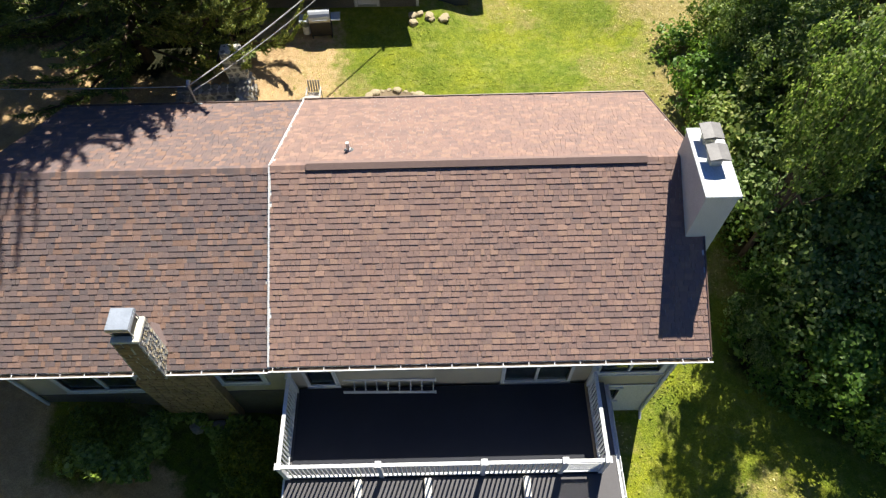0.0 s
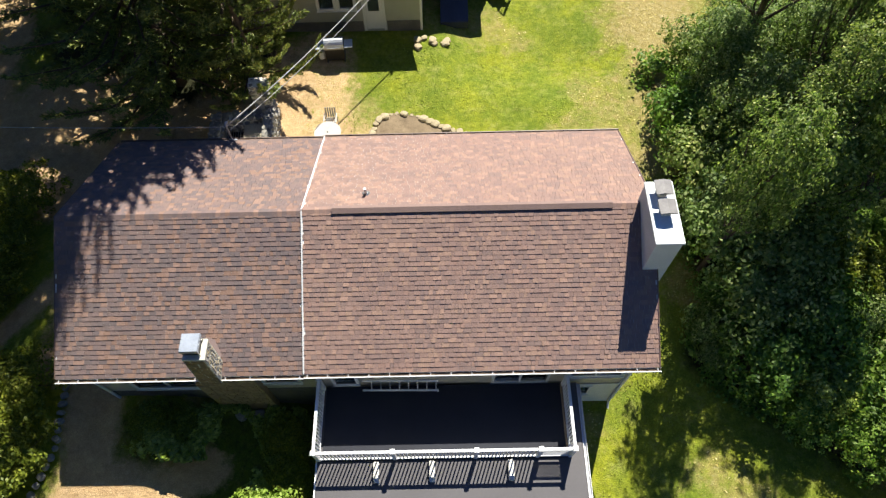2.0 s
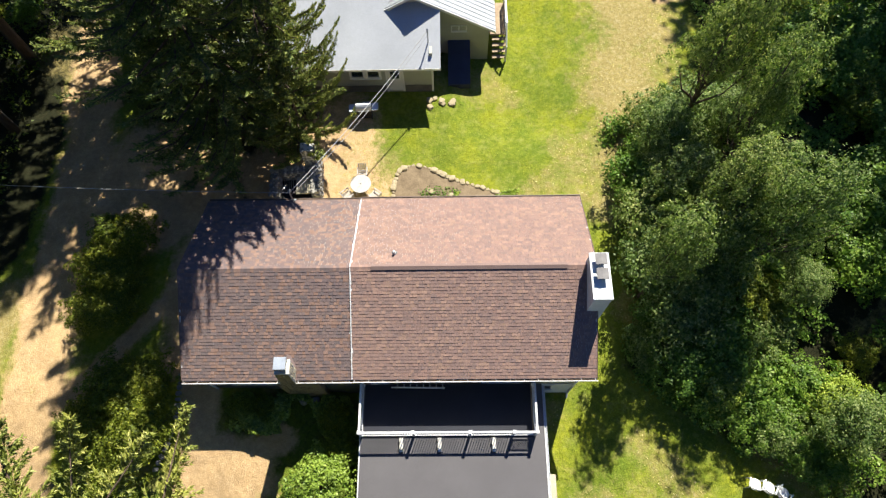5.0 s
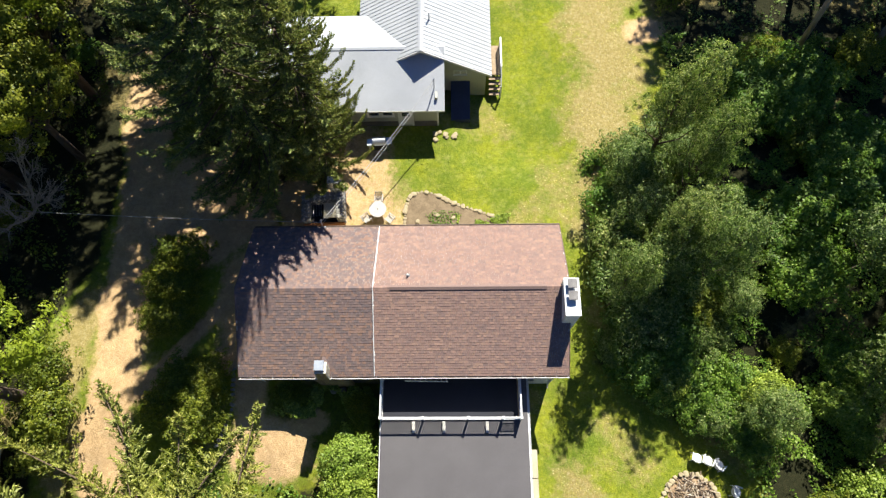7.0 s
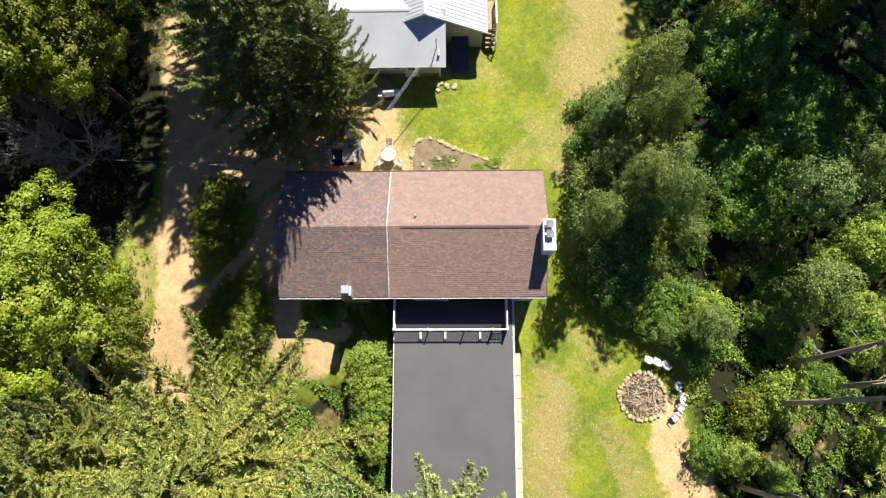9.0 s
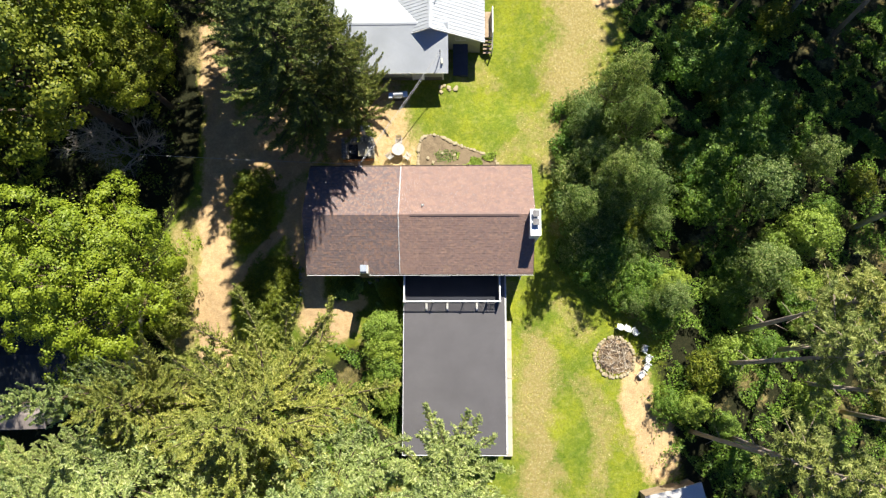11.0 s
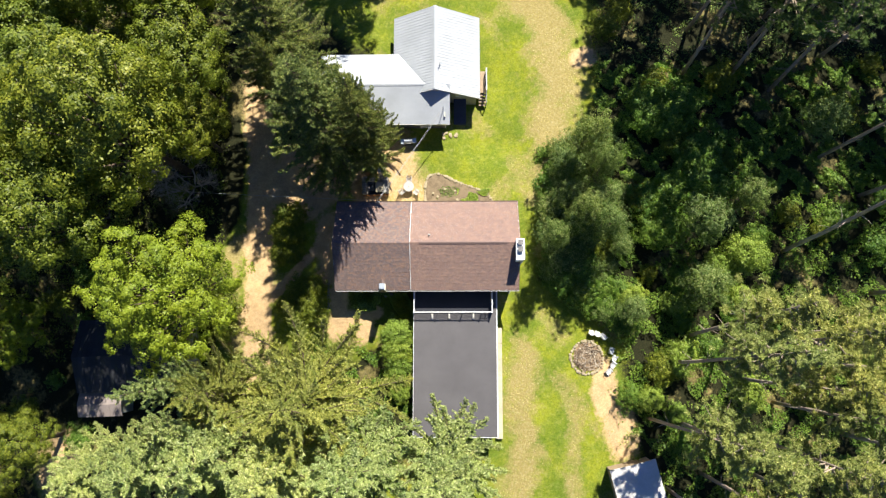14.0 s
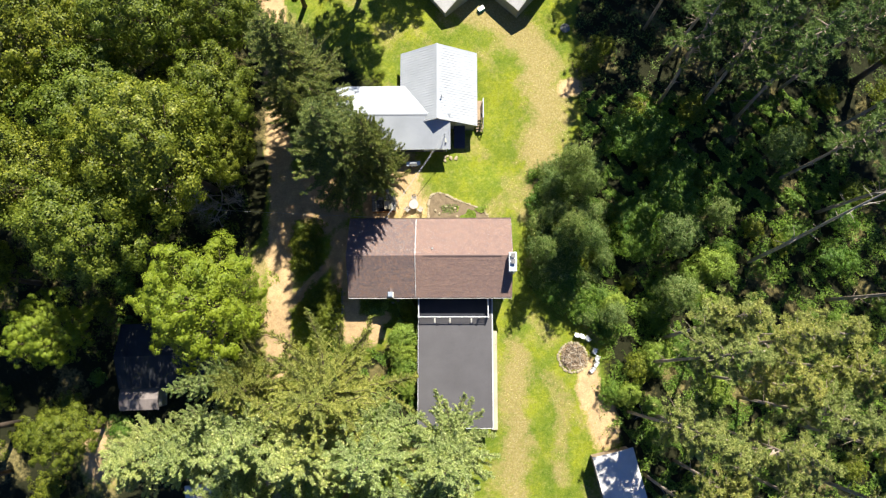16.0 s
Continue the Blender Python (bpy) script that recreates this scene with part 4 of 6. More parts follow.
def broad_tree(kind, seed, height, radius, leaf, count, material, bark, clump=0.5, low=0.25, label="", lobes=20, tuft=60, depth=0.16, ruffle=0.25, swells=(0.75, 1.0), point=0.0):
    """A broad-leaved tree: trunk and limbs, a crown of swelling lobes set with dense clumps of leaves, and thin growth inside."""
    rng = np.random.default_rng(seed)
    ob = thing(kind, (0, 0, -500), label, "tree" if height > 4 else "bush")
    zc, zr = height * (1 + low) / 2, height * (1 - low) / 2
    size = np.array([radius, radius, zr])

    def spread(n, jitter):
        i = np.arange(n) + 0.5
        z, a = 1 - 1.62 * i / n, i * 2.39996 + seed
        d = np.stack([np.sqrt(1 - z ** 2) * np.cos(a), np.sqrt(1 - z ** 2) * np.sin(a), z], -1)
        return unit(d + jitter * rng.normal(size=d.shape))

    heads = spread(lobes, 0.25)
    swell = rng.uniform(*swells, lobes)
    width = 1.9 / math.sqrt(lobes)
    q = spread(max(40, int(count / tuft)), 0.12)
    near = q @ heads.T
    ang = np.arccos(np.clip(near, -1, 1)) / width
    reach = np.max(swell * (1 - 0.34 * np.minimum(ang, 1.4) ** 2), axis=1)
    reach = reach * (1 - depth * rng.random(len(q)) ** 1.5)
    cc = q * reach[:, None] * size + np.array([0, 0, zc])
    cc[:, :2] *= 1 - point * np.clip((cc[:, 2:] - zc) / zr, -1, 1)
    own = heads[np.argmax(near, axis=1)]
    face = unit(0.9 * q + 0.9 * (q - own) / width * 0.6 + np.array([0, 0, 0.35]))
    m = np.maximum(6, (tuft * rng.uniform(0.5, 1.4, len(q))).astype(int))
    at, up = np.repeat(cc, m, 0), np.repeat(face, m, 0)
    rc = np.repeat(clump * rng.uniform(0.65, 1.25, len(q)), m)[:, None]
    dd = unit(sphere_dirs(len(at), rng) + 0.8 * up)
    cen = at + dd * np.array([1, 1, 0.75]) * rc * rng.uniform(0.5, 1.0, (len(at), 1))
    nor = 0.8 * dd + 0.45 * up + ruffle * rng.normal(size=dd.shape)
    k = int(len(cen) * 0.1)
    di = sphere_dirs(k, rng)
    di[:, 2] = np.abs(di[:, 2]) * 1.2 - 0.3
    cen = np.concatenate([cen, unit(di) * rng.uniform(0.35, 0.74, (k, 1)) * size + np.array([0, 0, zc])])
    nor = np.concatenate([nor, di + np.array([0, 0, 0.6]) + 0.5 * rng.normal(size=di.shape)])
    cen[:, 2] = np.maximum(cen[:, 2], 0.05)
    crown = new("crown", quad_mesh("crown", leaves(cen, nor, leaf, 0.62, rng), material))
    crown.parent = ob
    paths = []
    fork = height * max(low * 0.9, 0.12)
    lean = rng.normal(size=2) * 0.03 * height
    top = np.array([lean[0], lean[1], zc + zr * 0.5])
    tr = 0.014 * height + 0.04
    paths.append(([(0, 0, -0.3), (lean[0] * 0.2, lean[1] * 0.2, fork), tuple((top + [0, 0, fork]) / 2), tuple(top)], [tr * 1.25, tr, tr * 0.6, tr * 0.15]))
    for c in heads * (swell * 0.72)[:, None] * size + np.array([0, 0, zc]):
        t = rng.uniform(0.1, 0.6)
        s = np.array([lean[0] * t, lean[1] * t, fork + (zc - fork) * t])
        mid = (s + c) / 2 + np.array([0, 0, -0.04 * height]) + rng.normal(size=3) * 0.03 * radius
        paths.append(([tuple(s), tuple(mid), tuple(c)], [tr * 0.42, tr * 0.26, tr * 0.08]))
    limb_mesh("trunk", paths, bark, ob, 6)
    return ob


def fir(kind, seed, height, radius, material, bark, label="", start=0.3, shoot=0.3, slim=0.24, wide=0.09, gap=1.0, step=0.15, taper=1.9, rises=(-0.02, 0.36)):
    """A conifer with long rising branches, each a plume of side twigs set with finger-like shoots."""
    rng = np.random.default_rng(seed)
    ob = thing(kind, (0, 0, -500), label, "tree")
    cen, ali = [], []
    paths = [([(0, 0, -0.3), (0, 0, height * 0.5), (0, 0, height)], [0.013 * height, 0.008 * height, 0.01])]
    z = height * start
    while z < height * 0.99:
        f = 1 - z / height
        n = 7 if f > 0.12 else 5
        a0 = rng.uniform(0, 6.28)
        for i in range(n):
            a = a0 + i * 6.283 / n + rng.normal() * 0.4
            L = radius * min(f * taper, 1.0) ** 0.75 * rng.choice((rng.uniform(0.4, 0.75), rng.uniform(0.75, 1.08), rng.uniform(0.85, 1.1))) + 0.2
            zb = z + rng.uniform(-0.4, 0.4)
            h = np.array([math.cos(a), math.sin(a), 0])
            side = np.array([-h[1], h[0], 0])
            m = max(3, int(L / step))
            s = np.linspace(0.18, 1.0, m)
            rise = rng.uniform(*rises)
            dz = L * (rise * s - 0.25 * s * (1 - s) + 0.22 * s ** 3)
            p = np.array([0, 0, zb]) + np.outer(s * L, h) + np.outer(rng.normal() * 0.2 * L * s ** 2 + 0.12 * np.sin(s * rng.uniform(4, 9) + a), side) + np.outer(dz, [0, 0, 1])
            paths.append(([(0, 0, zb), tuple(p[m // 2]), tuple(p[-1])], [0.02 + 0.008 * L, 0.012 + 0.005 * L, 0.006]))
            grow = unit(np.gradient(p, axis=0))
            for sg in (1, -1, 0):
                tw = (0.18 + wide * L * (1 - s) ** 0.6) * rng.uniform(0.3, 1.2, m) * (0.75 + 0.45 * np.sin(np.arange(m) * rng.uniform(0.35, 0.8) + a * 7)) * (1.0 if sg else 0.55)
                d = unit(side * sg * 0.8 + grow * 0.75 + np.array([0, 0, 0.12 if sg else 0.8]) + 0.14 * rng.normal(size=(m, 3)))
                k = np.maximum(1, np.ceil(tw / (shoot * 0.55))).astype(int)
                for j in range(int(k.max())):
                    on = k > j
                    q = ((j + rng.uniform(0.4, 1.0, m)) / k)[:, None]
                    for w in (-1, 1):
                        dd = unit(d + 0.45 * w * np.cross(d, [0, 0, 1]) + 0.2 * rng.normal(size=(m, 3)))
                        cen.append((p + d * tw[:, None] * q + dd * 0.09)[on])
                        ali.append(dd[on])
        z += gap * rng.uniform(0.9, 1.3) * (0.5 + 0.5 * min(1, f * 2.2))
    cen, ali = np.concatenate(cen), np.concatenate(ali)
    up = np.array([0, 0, 1.0]) + 0.5 * rng.normal(size=cen.shape)
    quads = leaves(cen, up, shoot, slim, rng, ali)
    quads = np.concatenate([quads, leaves(cen, np.cross(ali, up), shoot * 0.95, slim, rng, ali)])
    crown = new("crown", quad_mesh("crown", quads, material))
    crown.parent = ob
    limb_mesh("trunk", paths, bark, ob, 5)
    return ob


def pine(kind, seed, height, radius, material, bark, label="", start=0.55, tuft=0.5, count=15000, slim=0.13):
    """A tall bare-stemmed pine with crooked limbs and tufts of needles in the upper part."""
    rng = np.random.default_rng(seed)
    ob = thing(kind, (0, 0, -500), label, "tree")
    bend = rng.normal(size=2) * 0.018 * height
    axis = lambda t: np.array([bend[0] * t * t, bend[1] * t * t, t * height])
    paths = [([tuple(axis(t)) if t else (0, 0, -0.3) for t in (0, 0.25, 0.5, 0.75, 1.0)], [0.21, 0.17, 0.14, 0.09, 0.02])]
    tips = []
    for i in range(46):
        t = start + (1 - start) * (i + rng.uniform(0, 1)) / 46
        a = rng.uniform(0, 6.28)
        g = (t - start) / (1 - start)
        L = radius * (1 - 0.75 * g) * rng.uniform(0.5, 1.1) * (0.55 + 0.45 * min(1, g * 4))
        h = np.array([math.cos(a), math.sin(a), 0])
        p0 = axis(t)
        p1 = p0 + h * L * 0.55 + np.array([0, 0, 0.05 * L])
        p2 = p0 + h * L + np.array([0, 0, 0.22 * L]) + rng.normal(size=3) * 0.12 * L
        paths.append(([tuple(p0), tuple(p1), tuple(p2)], [0.06, 0.035, 0.012]))
        for s in np.linspace(0.35, 1.05, max(3, int(L * 2.6))):
            q = p0 + (p2 - p0) * s
            for _ in range(2):
                tips.append(q + rng.normal(size=3) * np.array([0.28, 0.28, 0.16]) * (0.5 + 0.4 * L * 0.5))
    for i in range(7):
        t = start * rng.uniform(0.35, 0.95)
        a = rng.uniform(0, 6.28)
        p0 = axis(t)
        p2 = p0 + np.array([math.cos(a), math.sin(a), rng.uniform(-0.2, 0.2)]) * rng.uniform(0.5, 1.6)
        paths.append(([tuple(p0), tuple(p2)], [0.03, 0.008]))
    tips = np.array(tips)
    per = max(6, int(count / len(tips)))
    d = sphere_dirs(per * len(tips), rng)
    d[:, 2] = d[:, 2] * 0.7 + 0.35
    cen = np.repeat(tips, per, 0) + d * tuft * 0.42 * rng.uniform(0.5, 1.0, (len(d), 1))
    nor = np.cross(d, rng.normal(size=d.shape)) + np.array([0, 0, 0.4])
    crown = new("crown", quad_mesh("crown", leaves(cen, nor, tuft * 0.75, slim, rng, d), material))
    crown.parent = ob
    limb_mesh("trunk", paths, bark, ob, 7)
    return ob


def place(proto, x, y, turn, size=1.0, tall=None, label="", group=""):
    """Stand a copy of a prototype on the ground."""
    ob = copy_thing(proto, pose(x, y, gz(x, y), 0, 0, turn))
    s = (size, size, tall or size)
    ob.matrix_basis = pose(x, y, gz(x, y), 0, 0, turn) @ Matrix.Diagonal((*s, 1))
    if label:
        tagged(ob, label)
    if group:
        tagged(ob, group=group)
    return ob


def tip_over(ob, dx, dy):
    """Lean a standing tree: its axis goes dx and dy sideways for each metre of height."""
    lean = Vector((0, 0, 1)).rotation_difference(Vector((dx, dy, 1)).normalized()).to_matrix().to_4x4()
    at = ob.matrix_basis.translation.copy()
    ob.matrix_basis = Matrix.Translation(at) @ lean @ Matrix.Translation(-at) @ ob.matrix_basis
    return ob


MAPLE = broad_tree("maple_tree", 21, 22, 7.9, 0.18, 76000, L_MAPLE, M_BARK, 0.6, 0.05, "full round maple with bright yellow-green leaves", 44, 120, 0.22)
OAK_A = broad_tree("broadleaf_tree", 31, 24, 7.2, 0.22, 42000, L_BROAD, M_BARK, 0.8, 0.25, "tall broad-leaved tree with a dense mid-green crown", 20, 120, 0.32)
OAK_B = broad_tree("broadleaf_tree", 37, 20, 6.7, 0.22, 36000, L_BROAD, M_BARK, 0.75, 0.25, "tall broad-leaved tree with a dense mid-green crown", 17, 120, 0.32)
ASH = broad_tree("ash_tree", 41, 14, 3.9, 0.15, 17000, L_ASH, M_BARK, 0.46, 0.04, "upright tree with small grey-green leaves", 16, 48, 0.62, 0.45, (0.5, 1.05), 0.42)
ASH_B = broad_tree("ash_tree", 43, 10, 3.5, 0.15, 12500, L_ASH, M_BARK, 0.44, 0.03, "upright tree with small grey-green leaves", 12, 48, 0.62, 0.45, (0.5, 1.1), 0.3)
BUSH_A = broad_tree("bush", 51, 2.8, 2.3, 0.14, 5600, L_SHRUB, M_BARK, 0.38, 0.0, "leafy green woodland bush", 9, 40, 0.7, 0.45, (0.5, 1.1))
BUSH_B = broad_tree("bush", 53, 2.4, 2.1, 0.14, 5200, L_BROAD, M_BARK, 0.38, 0.0, "leafy dark green bush", 8, 40, 0.7, 0.45, (0.5, 1.1))
BUSH_C = broad_tree("bush", 55, 3.0, 2.2, 0.13, 6600, L_ASH, M_BARK, 0.36, 0.0, "bush with small glossy grey-green leaves", 10, 40, 0.7, 0.45, (0.5, 1.1))
LILAC = broad_tree("bush", 57, 3.2, 2.0, 0.14, 8000, L_LIME, M_BARK, 0.38, 0.0, "bright green leafy bush beside the garage", 9, 26, 0.45, 0.6, (0.5, 1.1))
SPRUCE = fir("spruce_tree", 61, 23, 5.7, L_SPRUCE, M_BARK, "tall dark spruce with long drooping branches", 0.045, 0.26, 0.21, 0.11, 0.54, 0.13, 1.7, (-0.2, 0.1))
FIR = fir("fir_tree", 67, 23, 8.0, L_FIR, M_BARK, "spreading light green conifer with long plumed branches", 0.38, 0.21, 0.26, 0.17, 1.2, 0.09)
FIR_B = fir("fir_tree", 69, 28, 5.2, L_FIR_B, M_BARK, "tall pale green conifer with soft plumed branches", 0.35, 0.3, 0.24, 0.16, 1.15, 0.13)
PINE_A = pine("pine_tree", 71, 27, 3.6, L_PINE, M_PINEBARK, "tall bare-stemmed pine with an olive green crown", 0.52, 0.5, 17000)
PINE_B = pine("pine_tree", 73, 24, 3.2, L_PINE, M_PINEBARK, "tall bare-stemmed pine with an olive green crown", 0.5, 0.5, 15000)
PINE_C = pine("pine_tree", 75, 26, 3.7, L_PINE_DARK, M_PINEBARK, "tall bare-stemmed pine with a dark blue-green crown", 0.48, 0.5, 15000)
PROTOS = [BUSH_C, PINE_C, MAPLE, OAK_A, OAK_B, ASH, ASH_B, BUSH_A, BUSH_B, LILAC, SPRUCE, FIR, FIR_B, PINE_A, PINE_B]

place(MAPLE, -20.6, -0.6, 0, 0.94)
for x, y, sz in ((-18.9, -1.6, 1.15), (-19.6, 1.2, 1.0), (-19.2, -3.6, 1.0)):
    place(BUSH_B, x, y, 90 * sz, sz, label="leafy bush at the foot of the maple", group="woodland undergrowth")
place(MAPLE, -38.4, -3.6, 120, 0.62)
# wood west of the drive
for i, (x, y, s) in enumerate(((-24, 13, 1.12), (-20.8, 20.2, 0.9), (-29.5, 6, 1.0), (-31, 18, 1.1), (-27, 27, 1.0), (-36, 26, 1.1), (-38, 11, 1.05), (-44, 2, 0.85), (-20, 29, 0.8), (-44, 18, 1.1), (-33, 36, 1.0), (-45, 34, 1.0), (-23, 38, 0.9), (-48, 4, 1.0), (-46, -14, 0.8), (-14, 36, 0.8), (-6, 41, 0.95), (0.5, 46, 0.8), (-55, 12, 1.0), (-54, 26, 1.0), (-55, -6, 0.9))):
    place((OAK_A, OAK_B)[i % 2], x, y, 70 * i, s, group="wood west of the drive")
place(OAK_B, -20.6, 15.2, 40, 0.72, group="wood west of the drive")
place(OAK_A, -47.0, -19.5, 130, 0.62, group="wood west of the drive")
for i, (x, y) in enumerate(((-42, -13), (-44.5, -15.5), (-41.5, -21), (-39.5, -12), (-48, -11), (-44, -25), (-38.5, -23.5))):
    place(BUSH_B, x, y, 50 * i, 1.0 + 0.08 * (i % 3), group="woodland undergrowth")
place(OAK_B, -36.2, -14.4, 20, 0.62, label="low spreading tree beside the dark-roofed cabin")
place(SPRUCE, -7.3, 14.5, 0, 0.88, 1.03)
place(SPRUCE, -3.7, 14.1, 140, 0.5, 0.98)
place(SPRUCE, -12.3, 23.0, 80, 0.84, 1.0)
place(SPRUCE, -11.2, 18.6, 200, 0.38, 0.85)
# conifers below the yard
for i, (p, x, y, s, w) in enumerate(((FIR, -8.2, -9.7, 1.0, 1.0), (FIR, -15.0, -8.8, 0.95, 0.55), (FIR_B, 3.6, -14.6, 0.9, 0.9), (FIR_B, -14.2, -13.4, 0.9, 0.95), (FIR_B, -3.5, -14.6, 0.85, 0.95), (FIR_B, -19.8, -14.6, 0.8, 0.8), (FIR_B, 2.0, -20.5, 0.95, 1.0), (FIR_B, -9.5, -14.5, 0.86, 0.95), (FIR_B, -8.0, -22.0, 1.0, 1.0), (FIR_B, -1.5, -25.0, 1.0, 1.0), (FIR_B, -15.5, -20.5, 0.95, 1.0), (FIR_B, -26.8, -16.2, 0.6, 0.8), (FIR_B, -22.6, -14.0, 0.72, 0.5), (FIR_B, -17.4, -8.2, 0.95, 0.42))):
    place(p, x, y, 47 * i + 62, w, s, group="conifers below the yard")
# trees beside the gable
for i, (p, x, y, s) in enumerate(((ASH_B, 15.2, 12.6, 0.62), (ASH_B, 18.9, 13.4, 0.6), (ASH_B, 15.6, 9.6, 0.7), (ASH_B, 18.6, 9.0, 0.82), (ASH_B, 16.7, 6.6, 0.82), (ASH_B, 15.0, 11.2, 0.5), (ASH_B, 21.0, 4.6, 0.5), (ASH_B, 28.6, 6.8, 0.98), (ASH_B, 21.9, -1.7, 0.66), (ASH_B, 28.4, 0.5, 0.95), (ASH_B, 33.4, 9.4, 0.7), (ASH_B, 40.2, 16.4, 0.95))):
    place(p, x, y, 61 * i, s, group="trees beside the gable")
place(ASH, 16.9, 14.2, 35, 0.66, 1.06, group="trees beside the gable")
place(ASH, 18.3, 11.4, 160, 0.5, 0.98, group="trees beside the gable")
place(ASH, 18.7, 6.2, 310, 0.62, 0.95, group="trees beside the gable")
place(ASH, 17.0, 7.6, 250, 0.6, 0.82, group="trees beside the gable")
place(ASH_B, 13.9, 5.0, 20, 0.6, 1.15, group="trees beside the gable")
# pines along the east edge; some lean; the last seven added unseen for shade
LEAN = {(28.7, 23.4): (-0.05, 0.03), (33.8, 23.3): (-0.1, 0.0), (37.7, 21.5): (-0.12, 0.0), (28.1, -4.4): (0.03, 0.11), (26.3, -7.1): (0.04, 0.06), (23.9, -12.6): (0.03, 0.02), (30.9, -6.0): (0.03, 0.08)}
for i, (x, y, s) in enumerate(((26.3, -7.1, 1.0), (28.1, -4.4, 1.02), (30.9, -6.0, 0.98), (33.0, -8.6, 0.95), (23.9, -12.6, 0.95), (27, -13.0, 1.0), (31.5, -13.5, 1.0), (36, -4, 1.0), (36.5, -11, 0.95), (29, -18, 1.0), (34, -18, 1.0), (40, -7, 1.0), (25.5, -19.5, 0.92), (28.7, 23.4, 1.0), (33.8, 23.3, 1.02), (37.7, 21.5, 1.0), (32, 29, 1.0), (38, 30, 1.05), (27.5, 33, 1.0), (43, 25, 1.0), (34, 37, 1.0), (44, 37, 1.0), (26, 42, 1.0), (46, 10, 1.0), (47, 0, 1.0), (49, 20, 1.0), (42, 14, 0.95), (43, -14, 1.0), (49, -8, 1.0), (30, 41, 1.0), (39, 42, 1.0), (48, 30, 1.0), (35, 33, 1.0), (41, 34, 1.0), (55, 4, 1.0), (57, 14, 1.0), (54, -14, 1.0), (58, -4, 1.0), (58, 24, 1.0), (45, -20, 1.0), (38, -22, 1.0), (29.5, 28.5, 1.0), (36, 27, 1.0), (26, 37.5, 1.0), (40, 38, 1.0), (46, 34, 1.0), (37.5, 35, 1.0), (42, 30, 1.0))):
    ob = place(PINE_C if y > 9 else (PINE_A, PINE_B)[i % 2], x, y, 83 * i, s, group="pines along the east edge")
    if (x, y) in LEAN:
        tip_over(ob, *LEAN[x, y])

for i, (x, y, s) in enumerate(((25, 46, 0.8), (45, 42, 0.85), (33, 46, 0.85), (51, 36, 0.85), (52, 26, 0.85))):
    place((OAK_A, OAK_B)[i % 2], x, y, 50 * i, s, group="wood behind the pines")
# undergrowth: bushes first, then a low leafy carpet between them
rng = random.Random(8)
for i in range(64):
    x, y = rng.uniform(13.0, 22), rng.uniform(-3.4, 15.5)
    if x > 13.9 + max(0.0, 1.6 - y) * 1.25:
        kind = rng.choice((BUSH_A, BUSH_A, LILAC)) if y < 1.0 else rng.choice((BUSH_A, BUSH_C, BUSH_C, BUSH_B))
        place(kind, x, y, rng.uniform(0, 360), rng.uniform(0.45, 0.95), label="leafy green bush in the thicket", group="bushes beside the gable")
for x, y, sz in ((14.3, 8.4, 1.3), (14.3, 6.0, 1.35), (15.4, 3.6, 1.25), (14.6, 10.6, 1.2), (16.4, 5.2, 1.4), (15.6, 1.4, 1.1), (17.4, 2.6, 1.2), (18.8, 0.6, 1.15)):
    place(BUSH_C if sz > 1.22 else BUSH_A, x, y, 300 * sz, sz, label="tall leafy bush in the thicket", group="bushes beside the gable")
for i in range(14):
    place(BUSH_A, rng.uniform(23.5, 31), rng.uniform(3, 20), rng.uniform(0, 360), rng.uniform(1.0, 1.5), label="tall leafy woodland bush", group="woodland undergrowth")
for x, y, sz in ((13.8, 2.7, 0.6), (13.9, 1.8, 0.5), (16.2, 12.8, 1.25), (15.4, 14.6, 1.0), (17.2, 15.2, 1.1), (18.4, 15.4, 1.0)):
    place(BUSH_C, x, y, 210 * sz, sz, label="tall leafy bush in the thicket", group="bushes beside the gable")
n = 0
while n < 74:
    x, y = rng.uniform(20, 56), rng.uniform(-22, 40)
    if x < (19.5 if y > 12 else 21.8) or (x < 24.5 and y < -11):
        continue
    n += 1
    if y > 13 and x > 22 and n % 3:
        continue
    kind = BUSH_B if y > 13 else rng.choice((BUSH_A, BUSH_A, LILAC, BUSH_B))
    place(kind, x, y, rng.uniform(0, 360), rng.uniform(0.6, 1.2), label="leafy green woodland bush", group="woodland undergrowth")
for i in range(16):
    place(rng.choice((LILAC, LILAC, BUSH_A)), rng.uniform(23.5, 34), rng.uniform(-11, 7), rng.uniform(0, 360), rng.uniform(0.7, 1.2), label="bright green bush among the pine stems", group="woodland undergrowth")
place(BUSH_A, 22.0, -10.2, 40, 0.85, label="rounded green bush beside the sandy path")
for x, y, sz in ((16.9, -0.3, 0.75), (18.3, -1.1, 0.85), (19.6, -1.8, 0.8), (17.7, 0.9, 0.9), (20.9, -2.6, 0.75)):
    place((BUSH_C, BUSH_A)[int(sz * 20) % 2], x, y, 200 * sz, sz, label="leafy green bush at the lawn edge", group="bushes beside the gable")
place(LILAC, 33.6, 3.6, 75, 1.3, label="bright yellow-green bush among the pine stems")
for x, y, s in ((-1.7, -4.1, 0.95), (-1.6, -5.7, 0.92), (-1.3, -7.2, 0.85), (-1.4, -8.6, 0.8), (-1.2, -9.8, 0.7)):
    place(LILAC, x, y, 30 * s * 10, s, group="bright bushes beside the garage")
